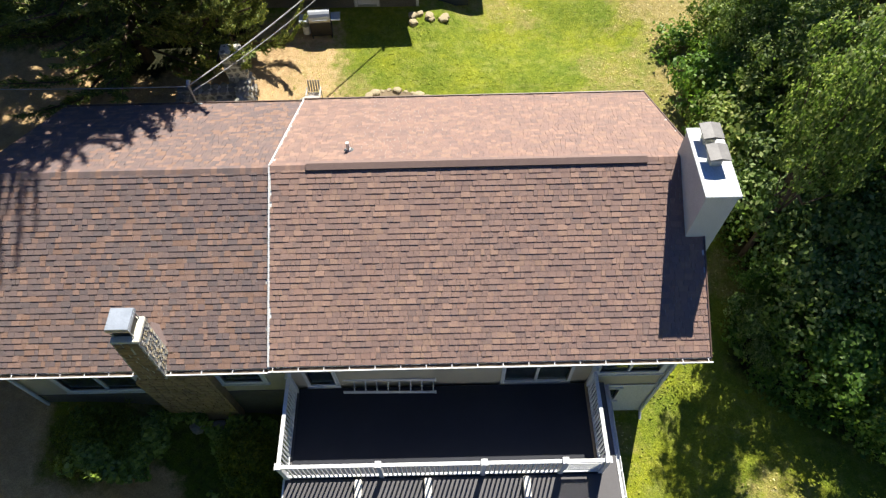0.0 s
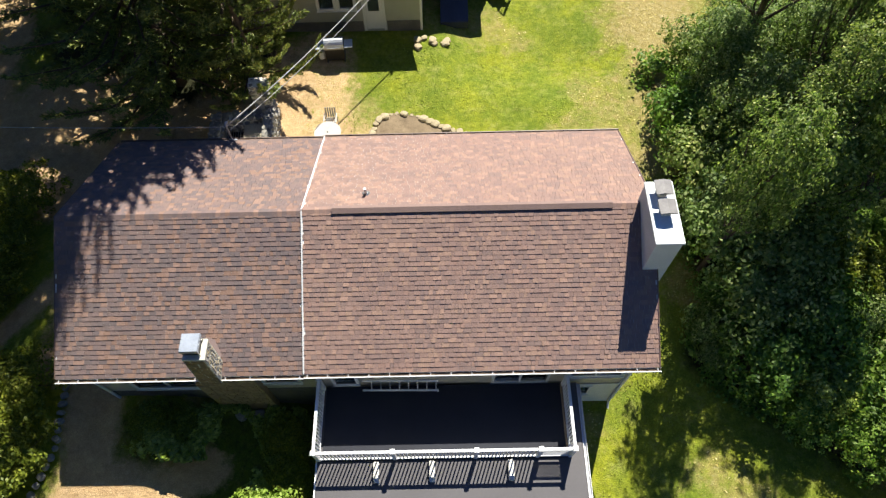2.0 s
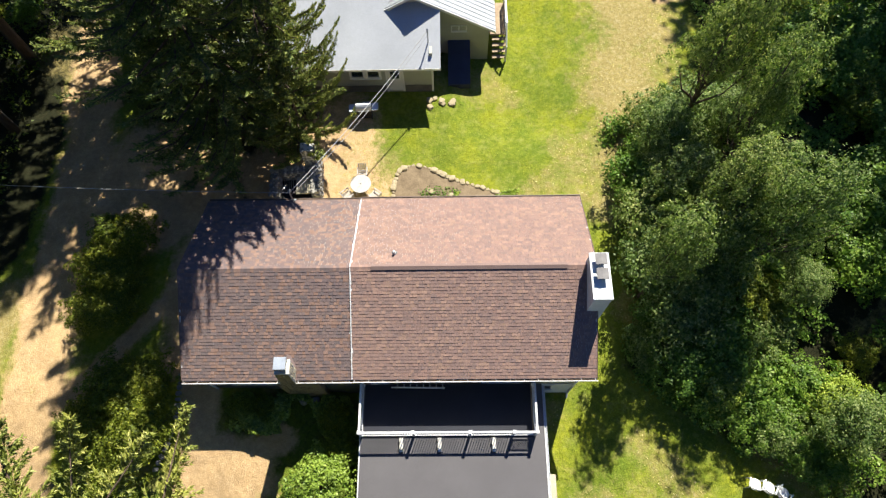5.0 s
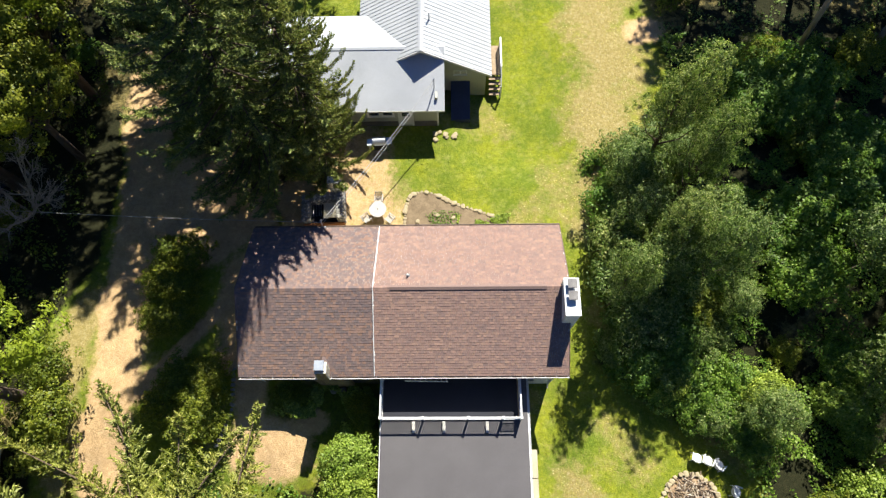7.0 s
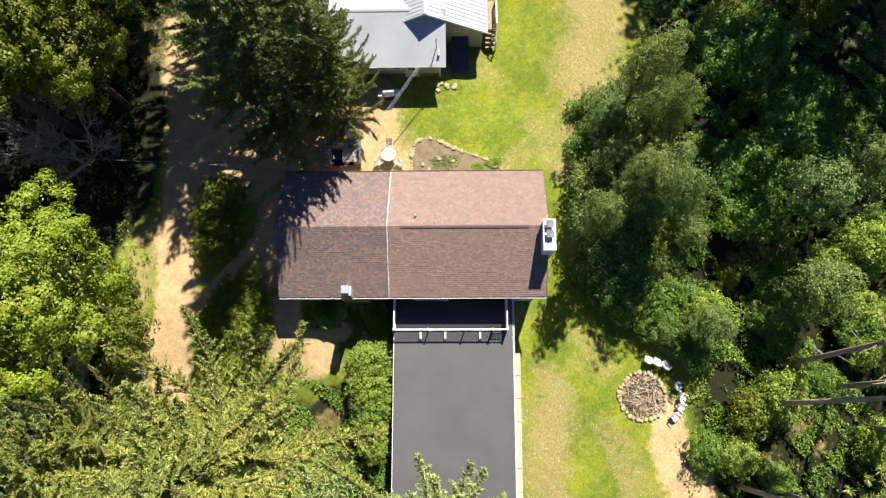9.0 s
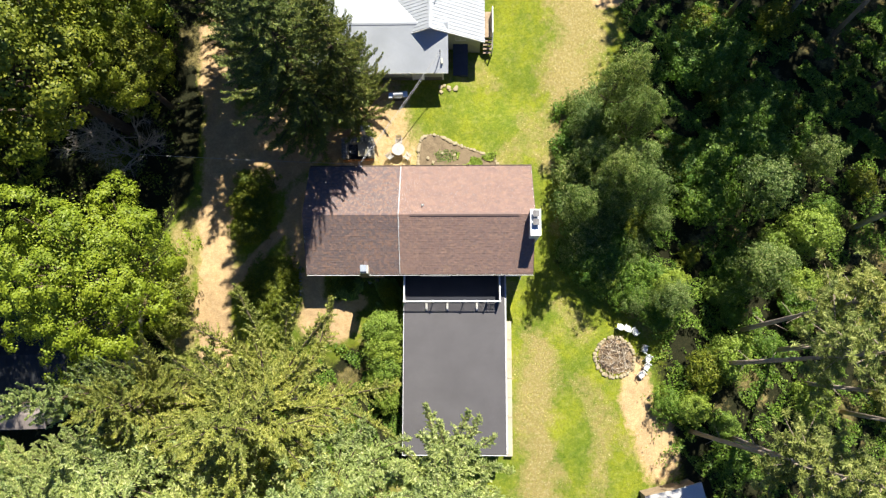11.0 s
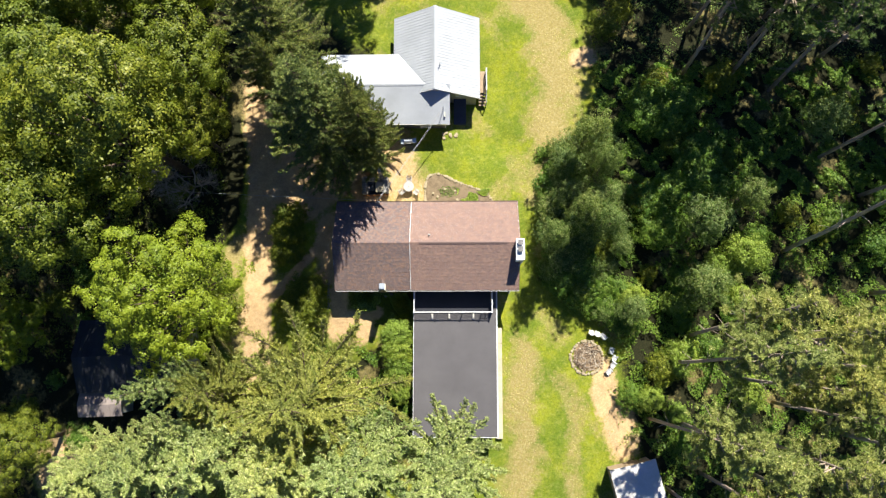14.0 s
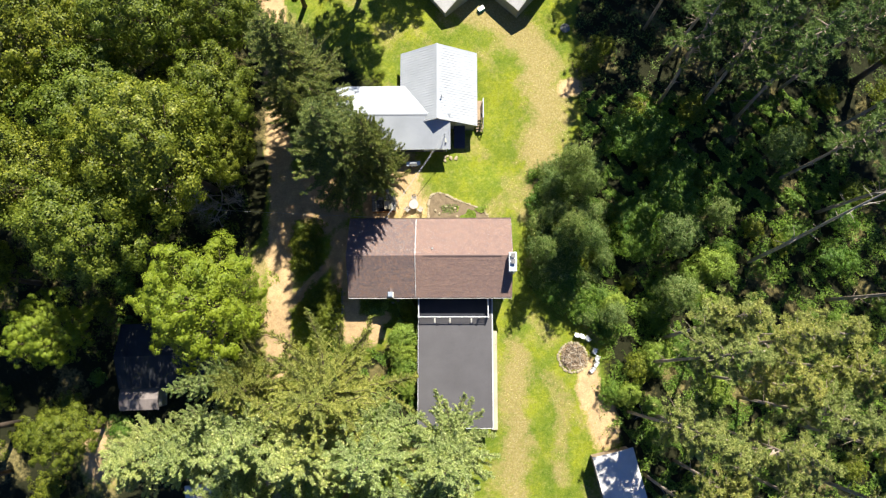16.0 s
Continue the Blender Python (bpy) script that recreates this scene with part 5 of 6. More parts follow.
for x, y, s in ((-5.4, -0.8, 0.42), (-4.5, -0.6, 0.4), (-1.2, -1.0, 0.5), (-0.9, -2.2, 0.5), (-9.7, 0.7, 0.75), (-11.6, 0.4, 0.85), (-9.8, -1.8, 0.85), (-13.4, 4.2, 0.8), (-13.5, 6.4, 0.85), (-13.3, 8.4, 0.7), (-12.2, 4.2, 0.75), (-12.2, 6.0, 0.7), (-10.6, 0.7, 0.7), (-10.3, -0.8, 0.8), (-11.2, -2.0, 0.8), (-12.0, 8.2, 0.8), (-11.0, -4.2, 0.8), (-12.6, -1.0, 0.8)):
    place(BUSH_B, x, y, 400 * s, s, group="garden bushes")
for i in range(22):
    x, y = rng.uniform(-46, -20.5), rng.uniform(-18, 36)
    place(rng.choice((BUSH_A, BUSH_B)), x, y, rng.uniform(0, 360), rng.uniform(0.5, 1.0), group="woodland undergrowth")
for p in PROTOS:
    for o in (*p.children_recursive, p):
        bpy.data.objects.remove(o)


def carpet(name, n, region, leaf, material, label, seed, tall=0.7, everywhere=False):
    """Low mixed growth: leaves heaped in soft hummocks over a stretch of ground."""
    r = np.random.default_rng(seed)
    x0, x1, y0, y1 = region
    x, y = r.uniform(x0, x1, n * 3), r.uniform(y0, y1, n * 3)
    _, _, w = covers(x, y)
    w = np.ones_like(w) if everywhere else w
    rag = 0.5 * wobble(x, y, 1.1, 3) + 0.3 * wobble(x, y, 3.7, 8)
    edge = np.minimum(np.minimum(x - x0, x1 - x), np.minimum(y - y0, y1 - y))
    keep = r.uniform(0, 1, n * 3) < w * smooth(-0.25, 0.15, wobble(x, y, 1.9, 9) + 0.5 * wobble(x, y, 0.6, 2)) * smooth(-0.1, 0.6, edge + rag)
    x, y = x[keep][:n], y[keep][:n]
    h = tall * (0.5 + 0.5 * wobble(x, y, 1.3, 4)) + 0.15 * tall * wobble(x, y, 4.1, 7)
    z = ground_z(x, y) + 0.05 + np.maximum(h, 0.02) * r.uniform(0.6, 1.0, len(x))
    nor = np.stack([0.75 * r.normal(size=len(x)), 0.75 * r.normal(size=len(x)), np.ones(len(x))], -1)
    me = quad_mesh(name, leaves(np.stack([x, y, z], -1), nor, leaf, 0.6, r), material)
    tagged(new(name, me), label, "undergrowth", kind="stuff")


def lawn_tufts(n, region, seed):
    """Short tufts of grass over the open lawn, sparse where it is dry or bare."""
    r = np.random.default_rng(seed)
    x, y = r.uniform(region[0], region[1], n), r.uniform(region[2], region[3], n)
    sand, dry, wood = covers(x, y)
    keep = r.uniform(0, 1, n) < (1 - sand) * (1 - wood) * (1 - 0.7 * dry) * (0.35 + 0.65 * smooth(-0.3, 0.4, wobble(x, y, 1.4, 6)))
    keep &= ~((x > -7.4) & (x < 9.2) & (y > -14.5) & (y < 9.0))
    keep &= ~((x > -9) & (x < 7) & (y > 17) & (y < 29)) & ~((x > 1.2) & (x < 8.3) & (y > 8.7) & (y < 12.6))
    x, y, d = x[keep], y[keep], dry[keep]
    nor = np.stack([0.3 * r.normal(size=len(x)), 0.3 * r.normal(size=len(x)), np.ones(len(x))], -1)
    v = leaves(np.stack([x, y, ground_z(x, y) + r.uniform(0.015, 0.05, len(x))], -1), nor, 0.09, 0.5, r)
    for pick, mat, label in ((d < 0.4, L_GRASS, "tufts of bright green lawn grass"), (d >= 0.4, L_STRAW, "tufts of dry straw-coloured grass")):
        tagged(new("lawn_grass", quad_mesh("lawn_grass", v[pick], mat)), label, "grass", kind="stuff")


lawn_tufts(100000, (-4, 23, -30, 36), 21)
carpet("undergrowth", 52000, (12.4, 22, -3, 16), 0.17, L_SHRUB, "low mixed green undergrowth beside the house", 1, 1.0)
carpet("undergrowth", 110000, (19, 64, -28, 13), 0.2, L_SHRUB, "low green undergrowth on the woodland floor", 2, 1.1)
carpet("undergrowth", 56000, (19, 50, 10, 25), 0.2, L_SHRUB, "low leafy growth on the shaded pine wood floor", 7, 0.9)
carpet("undergrowth", 14000, (19, 56, 24, 42), 0.2, L_PINE_DARK, "sparse low growth between the pine trunks", 17, 0.5)
carpet("undergrowth", 46000, (-58, -19.5, -7, 44), 0.2, L_BROAD, "low green undergrowth on the woodland floor", 3, 0.9)
carpet("garden_plants", 11000, (-6.4, 0, -1.85, 0.1), 0.18, L_GARDEN, "low leafy garden plants in front of the house", 4, 0.95, True)
carpet("garden_plants", 7000, (-2.7, 0.15, -3.4, 0.0), 0.17, L_GARDEN, "low leafy garden plants beside the garage", 12, 0.9, True)
carpet("garden_plants", 420, (2.0, 5.2, 9.3, 11.2), 0.11, L_SHRUB, "small scattered plants in the flower bed", 8, 0.25, True)
carpet("garden_plants", 3500, (4.6, 8.0, 9.2, 10.9), 0.13, L_LIME, "leafy green plants in the stone-edged bed", 6, 0.35, True)
carpet("undergrowth", 26000, (-16, 7, -22, -5), 0.2, L_SHRUB, "low growth under the conifers", 5, 0.5)

# ---- second house ----


def second_house():
    ob = thing("neighbour_house", (0, 0, 0), "grey-sided house with a bright white ribbed metal roof", "house")
    g0 = 1.2
    ex0, ex1, yb, yf, ze, zr, rx = -2.0, 6.98, 28.8, 20.0, 3.6, 6.35, 2.38
    wy0, wy1, wze, wzr, wry, wx0, wx1 = 17.12, 24.7, 4.05, 5.72, 20.75, -9.5, 3.86
    th = 0.12
    part("roof", prism([(ex0, ze), (rx, zr), (ex1, ze), (ex1 - 0.02, ze - th), (rx, zr - th), (ex0 + 0.02, ze - th)], "y", yf, yb), M_METALROOF, ob, "white ribbed metal gable roof")
    part("roof", prism([(wy0, wze), (wry, wzr), (wy1, wze - 0.1), (wy1 - 0.02, wze - 0.1 - th), (wry, wzr - th), (wy0 + 0.02, wze - th)], "x", wx0, wx1), M_METALROOF, ob, "white metal roof of the side wing")
    # standing ribs of the gable roof run down each slope
    for sgn, xe in ((1, ex1), (-1, ex0)):
        for i in range(29):
            y = yf + 0.1 + i * (yb - yf - 0.2) / 28
            bm = prism([(rx, zr + 0.002), (xe, ze + 0.002), (xe, ze + 0.03), (rx, zr + 0.03)], "y", y - 0.02, y + 0.02)
            part("rib", bm, M_METALROOF, ob)
    for i in range(20):
        x = wx0 + 0.3 + i * (wx1 - wx0 - 0.5) / 19
        part("rib", prism([(wry, wzr + 0.002), (wy0, wze + 0.002), (wy0, wze + 0.007), (wry, wzr + 0.007)], "x", x - 0.012, x + 0.012), M_METALROOF, ob)
    part("ridge_cap", prism([(rx - 0.18, zr - 0.05), (rx, zr + 0.05), (rx + 0.18, zr - 0.05)], "y", yf - 0.01, yb + 0.01), M_METALROOF, ob)
    part("ridge_cap", prism([(wry - 0.15, wzr - 0.03), (wry, wzr + 0.035), (wry + 0.15, wzr - 0.03)], "x", wx0, 1.9), M_METALROOF, ob)
    gx0, gx1, gy0, gy1 = ex0 + 0.35, ex1 - 0.35, yf + 0.4, yb - 0.4
    for ya in (gy0, gy1 - 0.15):
        part("wall", prism([(gx0, g0 - 1), (gx1, g0 - 1), (gx1, ze - 0.02), (rx, zr - 0.16), (gx0, ze - 0.02)], "y", ya, ya + 0.15), M_SIDING2, ob, "grey-green lapped gable wall")
    for xa in (gx0, gx1 - 0.15):
        part("wall", box((xa, gy0 + 0.16, g0 - 1), (xa + 0.15, gy1 - 0.16, ze - 0.02)), M_SIDING2, ob)
    sy = wy0 + 0.45
    holes = [(-1.15, -0.52, 2.82, 3.46), (-0.24, 0.38, 2.82, 3.46), (0.86, 1.64, 1.55, 3.6), (-6.6, -5.4, 2.35, 3.45)]
    wall_along_x("wall", ob, wx0 + 0.4, wx1 - 0.45, sy, sy + 0.15, 0.6, wze - 0.02, M_SIDING2, holes, "grey-green siding")
    part("wall", box((wx1 - 0.6, sy + 0.16, 0.6), (wx1 - 0.45, gy0 - 0.01, wze + 0.5)), M_SIDING2, ob)
    window(ob, *holes[0], sy, panes=1, trim=0.13)
    window(ob, *holes[1], sy, panes=1, trim=0.13)
    window(ob, *holes[3], sy, panes=1, trim=0.12)
    # dark grey strip over the wall's lowest part, left and right of the door
    part("foundation", box((wx0 + 0.38, sy - 0.03, 0.6), (0.7, sy - 0.004, 2.05)), M_FOOTING, ob, "dark grey strip along the bottom of the wall")
    part("foundation", box((1.8, sy - 0.03, 0.6), (wx1 - 0.55, sy - 0.004, 2.05)), M_FOOTING, ob, "dark grey strip along the bottom of the wall")
    d = part("door", box((0.86, sy + 0.03, 1.55), (1.64, sy + 0.08, 3.6), 0.01), M_WHITE, ob, "white half-glazed door")
    part("door_glass", box((1.0, sy + 0.022, 2.6), (1.5, sy + 0.028, 3.4)), M_PANE, d)
    part("door_frame", boxes([((0.74, sy - 0.03, 1.5), (0.85, sy + 0.05, 3.7)), ((1.65, sy - 0.03, 1.5), (1.76, sy + 0.05, 3.7)), ((0.85, sy - 0.03, 3.61), (1.65, sy + 0.05, 3.7))]), M_WHITE, ob)
    part("corner_board", box((wx1 - 0.53, sy - 0.02, 0.8), (wx1 - 0.43, sy + 0.1, wze - 0.05)), M_WHITE, ob)
    wv = window(ob, 4.5, 5.3, 3.25, 3.62, gy0, panes=2, trim=0.05)
    part("fascia", box((wx0, wy0 - 0.03, wze - 0.16), (wx1, wy0 - 0.002, wze - 0.01)), M_WHITE, ob)
    part("vent_pipe", tube([(2.9, 22.6, zr - 0.3), (2.9, 22.6, zr + 0.4)], 0.05, 8), M_STEEL, ob)
    for sgn, xe in ((1, ex1), (-1, ex0)):
        part("barge_board", prism([(rx, zr + 0.01), (xe, ze + 0.01), (xe, ze - 0.17), (rx, zr - 0.17)], "y", yf - 0.03, yf - 0.002), M_WHITE, ob)


second_house()
hatch = thing("bulkhead", (4.9, 19.2, gz(4.9, 19.2)), "dark blue sloped cellar bulkhead against the grey house", "hatch")
part("body", prism([(-1.25, 0), (1.22, 0), (1.22, 1.3), (-1.25, 0.35)], "x", -0.65, 0.65), M_NAVY, hatch)
for sx in (-0.32, 0.32):
    bm = prism([(-1.24, 0.36), (1.2, 1.3), (1.2, 1.34), (-1.24, 0.40)], "x", sx - 0.3, sx + 0.3)
    part("hatch_door", bm, M_NAVY, hatch)


def porch():
    ob = thing("side_porch", (0, 0, 0), "white railed side porch with wooden steps", "porch")
    z = 2.0
    part("platform", box((6.78, 21.2, z - 0.12), (7.75, 23.6, z), 0.01), M_WOOD, ob)
    for i in range(4):
        part("step", box((6.9, 21.2 - 0.28 * (i + 1), z - 0.2 * (i + 1) - 0.04), (7.7, 21.2 - 0.28 * i - 0.02, z - 0.2 * (i + 1)), 0.006), M_WOOD, ob)
    for x, y in ((7.7, 21.25), (7.7, 22.4), (7.7, 23.55), (7.7, 20.2)):
        part("post", box((x - 0.05, y - 0.05, gz(x, y) - 0.1), (x + 0.05, y + 0.05, z + 0.95 if y > 21 else z + 0.1), 0.005), M_VINYL, ob)
    part("top_rail", box((7.65, 21.3, z + 0.88), (7.75, 23.5, z + 0.95), 0.006), M_VINYL, ob)
    part("bottom_rail", box((7.67, 21.3, z + 0.1), (7.73, 23.5, z + 0.15)), M_VINYL, ob)
    for i in range(15):
        y = 21.4 + i * 0.145
        part("baluster", box((7.685, y - 0.015, z + 0.15), (7.715, y + 0.015, z + 0.88)), M_VINYL, ob)
    part("handrail", tube([(7.7, 21.2, z + 0.9), (7.7, 20.2, z + 0.1)], 0.04, 6), M_VINYL, ob)


porch()


# ---- yard: things on the sandy patio behind the house ----


def grill():
    ob = thing("gas_grill", pose(-0.5, 15.9, gz(-0.5, 15.9), 0, 0, 4), "steel gas grill with a closed hood and side shelves", "grill")
    part("cabinet", box((-0.42, -0.27, 0.12), (0.42, 0.27, 0.82), 0.02), M_BLACK, ob)
    bm = bmesh.new()
    add_tube(bm, [(-0.42, 0, 0.86), (0.42, 0, 0.86)], 0.29, 16)
    part("hood", bm, M_STEEL, ob, "brushed steel hood")
    part("handle", tube([(-0.3, -0.33, 0.92), (0.3, -0.33, 0.92)], 0.018, 8), M_ALU, ob)
    for s in (-1, 1):
        part("side_shelf", box((s * 0.44, -0.25, 0.8), (s * 0.82, 0.25, 0.85), 0.012), M_ALU, ob)
        for y in (-0.22, 0.22):
            part("wheel", tube([(s * 0.36, y, 0.08), (s * 0.41, y, 0.08)], 0.08, 12), M_BLACK, ob)
    part("tank", tube([(-0.62, 0, 0.12), (-0.62, 0, 0.5)], 0.15, 12), M_WHITE, ob, "white gas bottle")


grill()


def patio_chair(name, m, label, group):
    ob = thing(name, m, label, "chair", group)
    for i in range(5):
        part("seat_slat", box((-0.24, -0.24 + i * 0.098, 0.41), (0.24, -0.165 + i * 0.098, 0.435), 0.006), M_OFFWHITE, ob)
    for i in range(5):
        part("back_slat", box((-0.22 + i * 0.095, -0.012, 0.0), (-0.16 + i * 0.095, 0.012, 0.48), 0.006, pose(0, 0.25, 0.44, -14)), M_OFFWHITE, ob)
    for sx in (-1, 1):
        part("armrest", box((sx * 0.25 - 0.03, -0.24, 0.62), (sx * 0.25 + 0.03, 0.28, 0.65), 0.008), M_OFFWHITE, ob)
        for y in (-0.21, 0.22):
            part("leg", tube([(sx * 0.25, y, 0.0), (sx * 0.25, y, 0.62)], 0.02, 6), M_OFFWHITE, ob)
    return ob


def patio_table():
    ob = thing("patio_table", (-0.45, 11.05, gz(-0.45, 11.05)), "round white patio table with a centre hole", "table")
    bm = bmesh.new()
    bmesh.ops.create_cone(bm, cap_ends=True, segments=40, radius1=0.55, radius2=0.55, depth=0.04, matrix=Matrix.Translation((0, 0, 0.72)))
    bmesh.ops.bevel(bm, geom=[e for e in bm.edges if len(e.link_faces) == 2 and e.calc_face_angle() > 1], offset=0.012, segments=2, affect="EDGES")
    part("tabletop", bm, M_OFFWHITE, ob)
    part("umbrella_socket", tube([(0, 0, 0.7), (0, 0, 0.748)], 0.035, 12), M_BLACK, ob)
    for a in range(4):
        c, s = math.cos(a * 1.571 + 0.78), math.sin(a * 1.571 + 0.78)
        part("leg", tube([(0.3 * c, 0.3 * s, 0.7), (0.42 * c, 0.42 * s, 0.0)], 0.022, 6), M_WHITE, ob)


patio_table()
for x, y, a in ((-0.42, 11.85, 0), (-1.15, 10.55, 128), (0.3, 10.5, -128)):
    patio_chair("patio_chair", pose(x, y, gz(x, y), 0, 0, a), "bleached slatted patio chair drawn up to a round table", "chairs round the patio table")


def flower_bed():
    """A curved edge of pale stones round bare soil against the house."""
    pts = [(1.25, 9.3), (1.22, 10.3), (1.25, 11.3), (1.45, 12.15), (2.15, 12.6), (3.1, 12.45), (4.3, 11.8), (5.4, 11.4), (6.5, 11.0), (7.7, 10.5), (8.3, 9.6)]
    bm = bmesh.new()
    vs = []
    for x, y in pts:
        vs.append(bm.verts.new((x, y, gz(x, y) + 0.03)))
    mid = bm.verts.new((4.0, 10.4, gz(4, 10.4) + 0.12))
    back = [bm.verts.new((x, 8.75, gz(x, 8.75) + 0.06)) for x in (8.3, 6.2, 4.2, 2.6, 1.25)]
    ring = vs + back
    for a, b in zip(ring, ring[1:] + ring[:1]):
        bm.faces.new((a, b, mid))
    bmesh.ops.subdivide_edges(bm, edges=bm.edges[:], cuts=3, use_grid_fill=True)
    for v in bm.verts:
        v.co.z += 0.04 * noise.noise(v.co * 2.5)
    tagged(part("flower_bed", bm, M_SOIL, smooth=True), "bare soil flower bed edged with pale stones", "flower bed", kind="structure")
    rng2 = random.Random(17)
    for (xa, ya), (xb, yb) in zip(pts, pts[1:]):
        L = math.hypot(xb - xa, yb - ya)
        k = max(1, int(L / 0.25))
        for i in range(k):
            t = (i + 0.5) / k
            x, y = xa + (xb - xa) * t, ya + (yb - ya) * t
            s = rng2.choice((rng2.uniform(0.09, 0.14), rng2.uniform(0.13, 0.22))) if y > 9.4 else 0.11
            o = part("edging_stone", rock((0, 0, s * 0.35), (s * 1.15, s * 0.85, s * 0.6), i + int(xa * 10)), M_ROCK)
            o.matrix_basis = pose(x, y, gz(x, y), 0, 0, math.degrees(math.atan2(yb - ya, xb - xa)) + rng2.uniform(-20, 20))
            tagged(o, "pale limestone edging a flower bed", "stone", "stones edging the flower bed")
    for i in range(6):
        x, y = rng2.uniform(2.0, 4.6), rng2.uniform(9.6, 11.4)
        o = part("garden_stone", rock((0, 0, 0.06), (0.18, 0.14, 0.12), 90 + i), M_ROCK)
        o.matrix_basis = pose(x, y, gz(x, y) + 0.06, 0, 0, 40 * i)
        tagged(o, "pale loose stone lying in a flower bed", "stone", "loose stones in the flower bed")


flower_bed()


def stone_heap(cx, cy, n, seed, label, spread=0.8):
    r = random.Random(seed)
    for i in range(n):
        s = r.uniform(0.12, 0.22)
        x, y = cx + r.uniform(-spread, spread), cy + r.uniform(-0.3, 0.3)
        o = part("boulder", rock((0, 0, s * 0.35), (s * 1.2, s, s * 0.7), seed * 10 + i), M_ROCK)
        o.matrix_basis = pose(x, y, gz(x, y), 0, 0, r.uniform(0, 360))
        tagged(o, label, "stone", "stones beside the neighbour house")


stone_heap(3.9, 16.7, 9, 3, "pale field stone lying in the grass")


def outdoor_fireplace():
    """A rough stone fireplace: three low walls round a hearth and a short stack."""
    ob = thing("outdoor_fireplace", pose(-3.95, 11.2, gz(-3.95, 11.2), 0, 0, 3), "rough fieldstone outdoor fireplace with low walls, stack and timber front", "fireplace")
    r = random.Random(23)

    def course(x0, x1, y0, y1, z0, z1):
        part("core", box((x0 + 0.05, y0 + 0.05, z0), (x1 - 0.05, y1 - 0.05, z1 - 0.04)), M_MORTAR, ob)
        z = z0
        while z < z1 - 0.05:
            h = r.uniform(0.16, 0.26)
            x = x0
            while x < x1 - 0.05:
                w = r.uniform(0.22, 0.4)
                y = y0
                while y < y1 - 0.05:
                    d = r.uniform(0.22, 0.34)
                    cx, cy = min(x + w / 2, x1 - 0.1), min(y + d / 2, y1 - 0.1)
                    if cx - x0 < 0.3 or x1 - cx < 0.3 or cy - y0 < 0.3 or y1 - cy < 0.3 or z > z1 - 0.3:
                        part("stone", rock((cx, cy, z + h / 2), (w * 0.62, d * 0.62, h * 0.66), r.randint(0, 9999), 1), M_GREYROCK, ob)
                    y += d
                x += w
            z += h

    course(-1.35, -0.85, -0.9, 0.9, -0.1, 0.9)
    course(0.85, 1.35, -0.9, 0.9, -0.1, 1.0)
    course(-0.85, 0.85, 0.45, 0.95, -0.1, 0.95)
    course(0.5, 1.25, 0.9, 1.5, -0.1, 2.3)
    part("hearth", box((-0.85, -0.8, -0.1), (0.85, 0.6, 0.12)), M_BLACK, ob)
    part("lintel", box((-1.3, -1.02, 0.1), (1.3, -0.9, 0.42), 0.02), M_RUSTWOOD, ob, "rust-brown timber across the front")
    for i in range(7):
        part("grate_bar", tube([(-0.75 + i * 0.1, -0.5, 0.55), (-0.75 + i * 0.1, 0.3, 0.55)], 0.012, 6), M_STEEL, ob)
    part("capstone", box((0.05, -0.75, 0.72), (0.86, 0.3, 0.82), 0.03), M_CONCRETE, ob, "pale flat capstone")


outdoor_fireplace()


def wire(name, a, b, sag, label, r=0.014):
    pts = []
    for i in range(17):
        t = i / 16
        p = Vector(a).lerp(Vector(b), t)
        p.z -= sag * 4 * t * (1 - t)
        pts.append(p)
    tagged(part(name, tube(pts, r, 5), M_CABLE), label, "cable", "overhead cables")


mast = thing("service_mast", (-3.3, 8.85, 4.5), "steel service mast with a weatherhead at the eave", "mast")
part("pipe", tube([(0, 0, -0.2), (0, 0, 1.0)], 0.035, 8), M_STEEL, mast)
part("weatherhead", tube([(0, 0, 1.0), (0, 0.08, 1.08), (0, 0.16, 1.0)], 0.055, 8), M_STEEL, mast)
part("flashing", box((-0.14, -0.14, 0.13), (0.14, 0.14, 0.17), 0.02), M_ALU, mast)
mast2 = thing("service_mast", (3.2, 18.4, 4.55), "steel service mast on the white metal roof", "mast")
part("pipe", tube([(0, 0, -0.1), (0, 0, 1.1)], 0.035, 8), M_STEEL, mast2)
part("weatherhead", tube([(0, 0, 1.1), (0, -0.08, 1.18), (0, -0.16, 1.1)], 0.055, 8), M_STEEL, mast2)
wire("service_cable", (-3.3, 8.9, 5.45), (3.2, 18.4, 5.55), 0.35, "twisted grey service cable between the two houses", 0.02)
wire("service_cable", (-3.27, 8.9, 5.2), (3.25, 18.4, 5.3), 0.45, "thin grey cable between the two houses", 0.012)
wire("service_cable", (-3.32, 8.9, 5.4), (-40, 10.8, 7.0), 0.9, "thin cable running out over the drive", 0.014)

# ---- fire pit and its chairs ----
PIT = (17.9, -6.55)


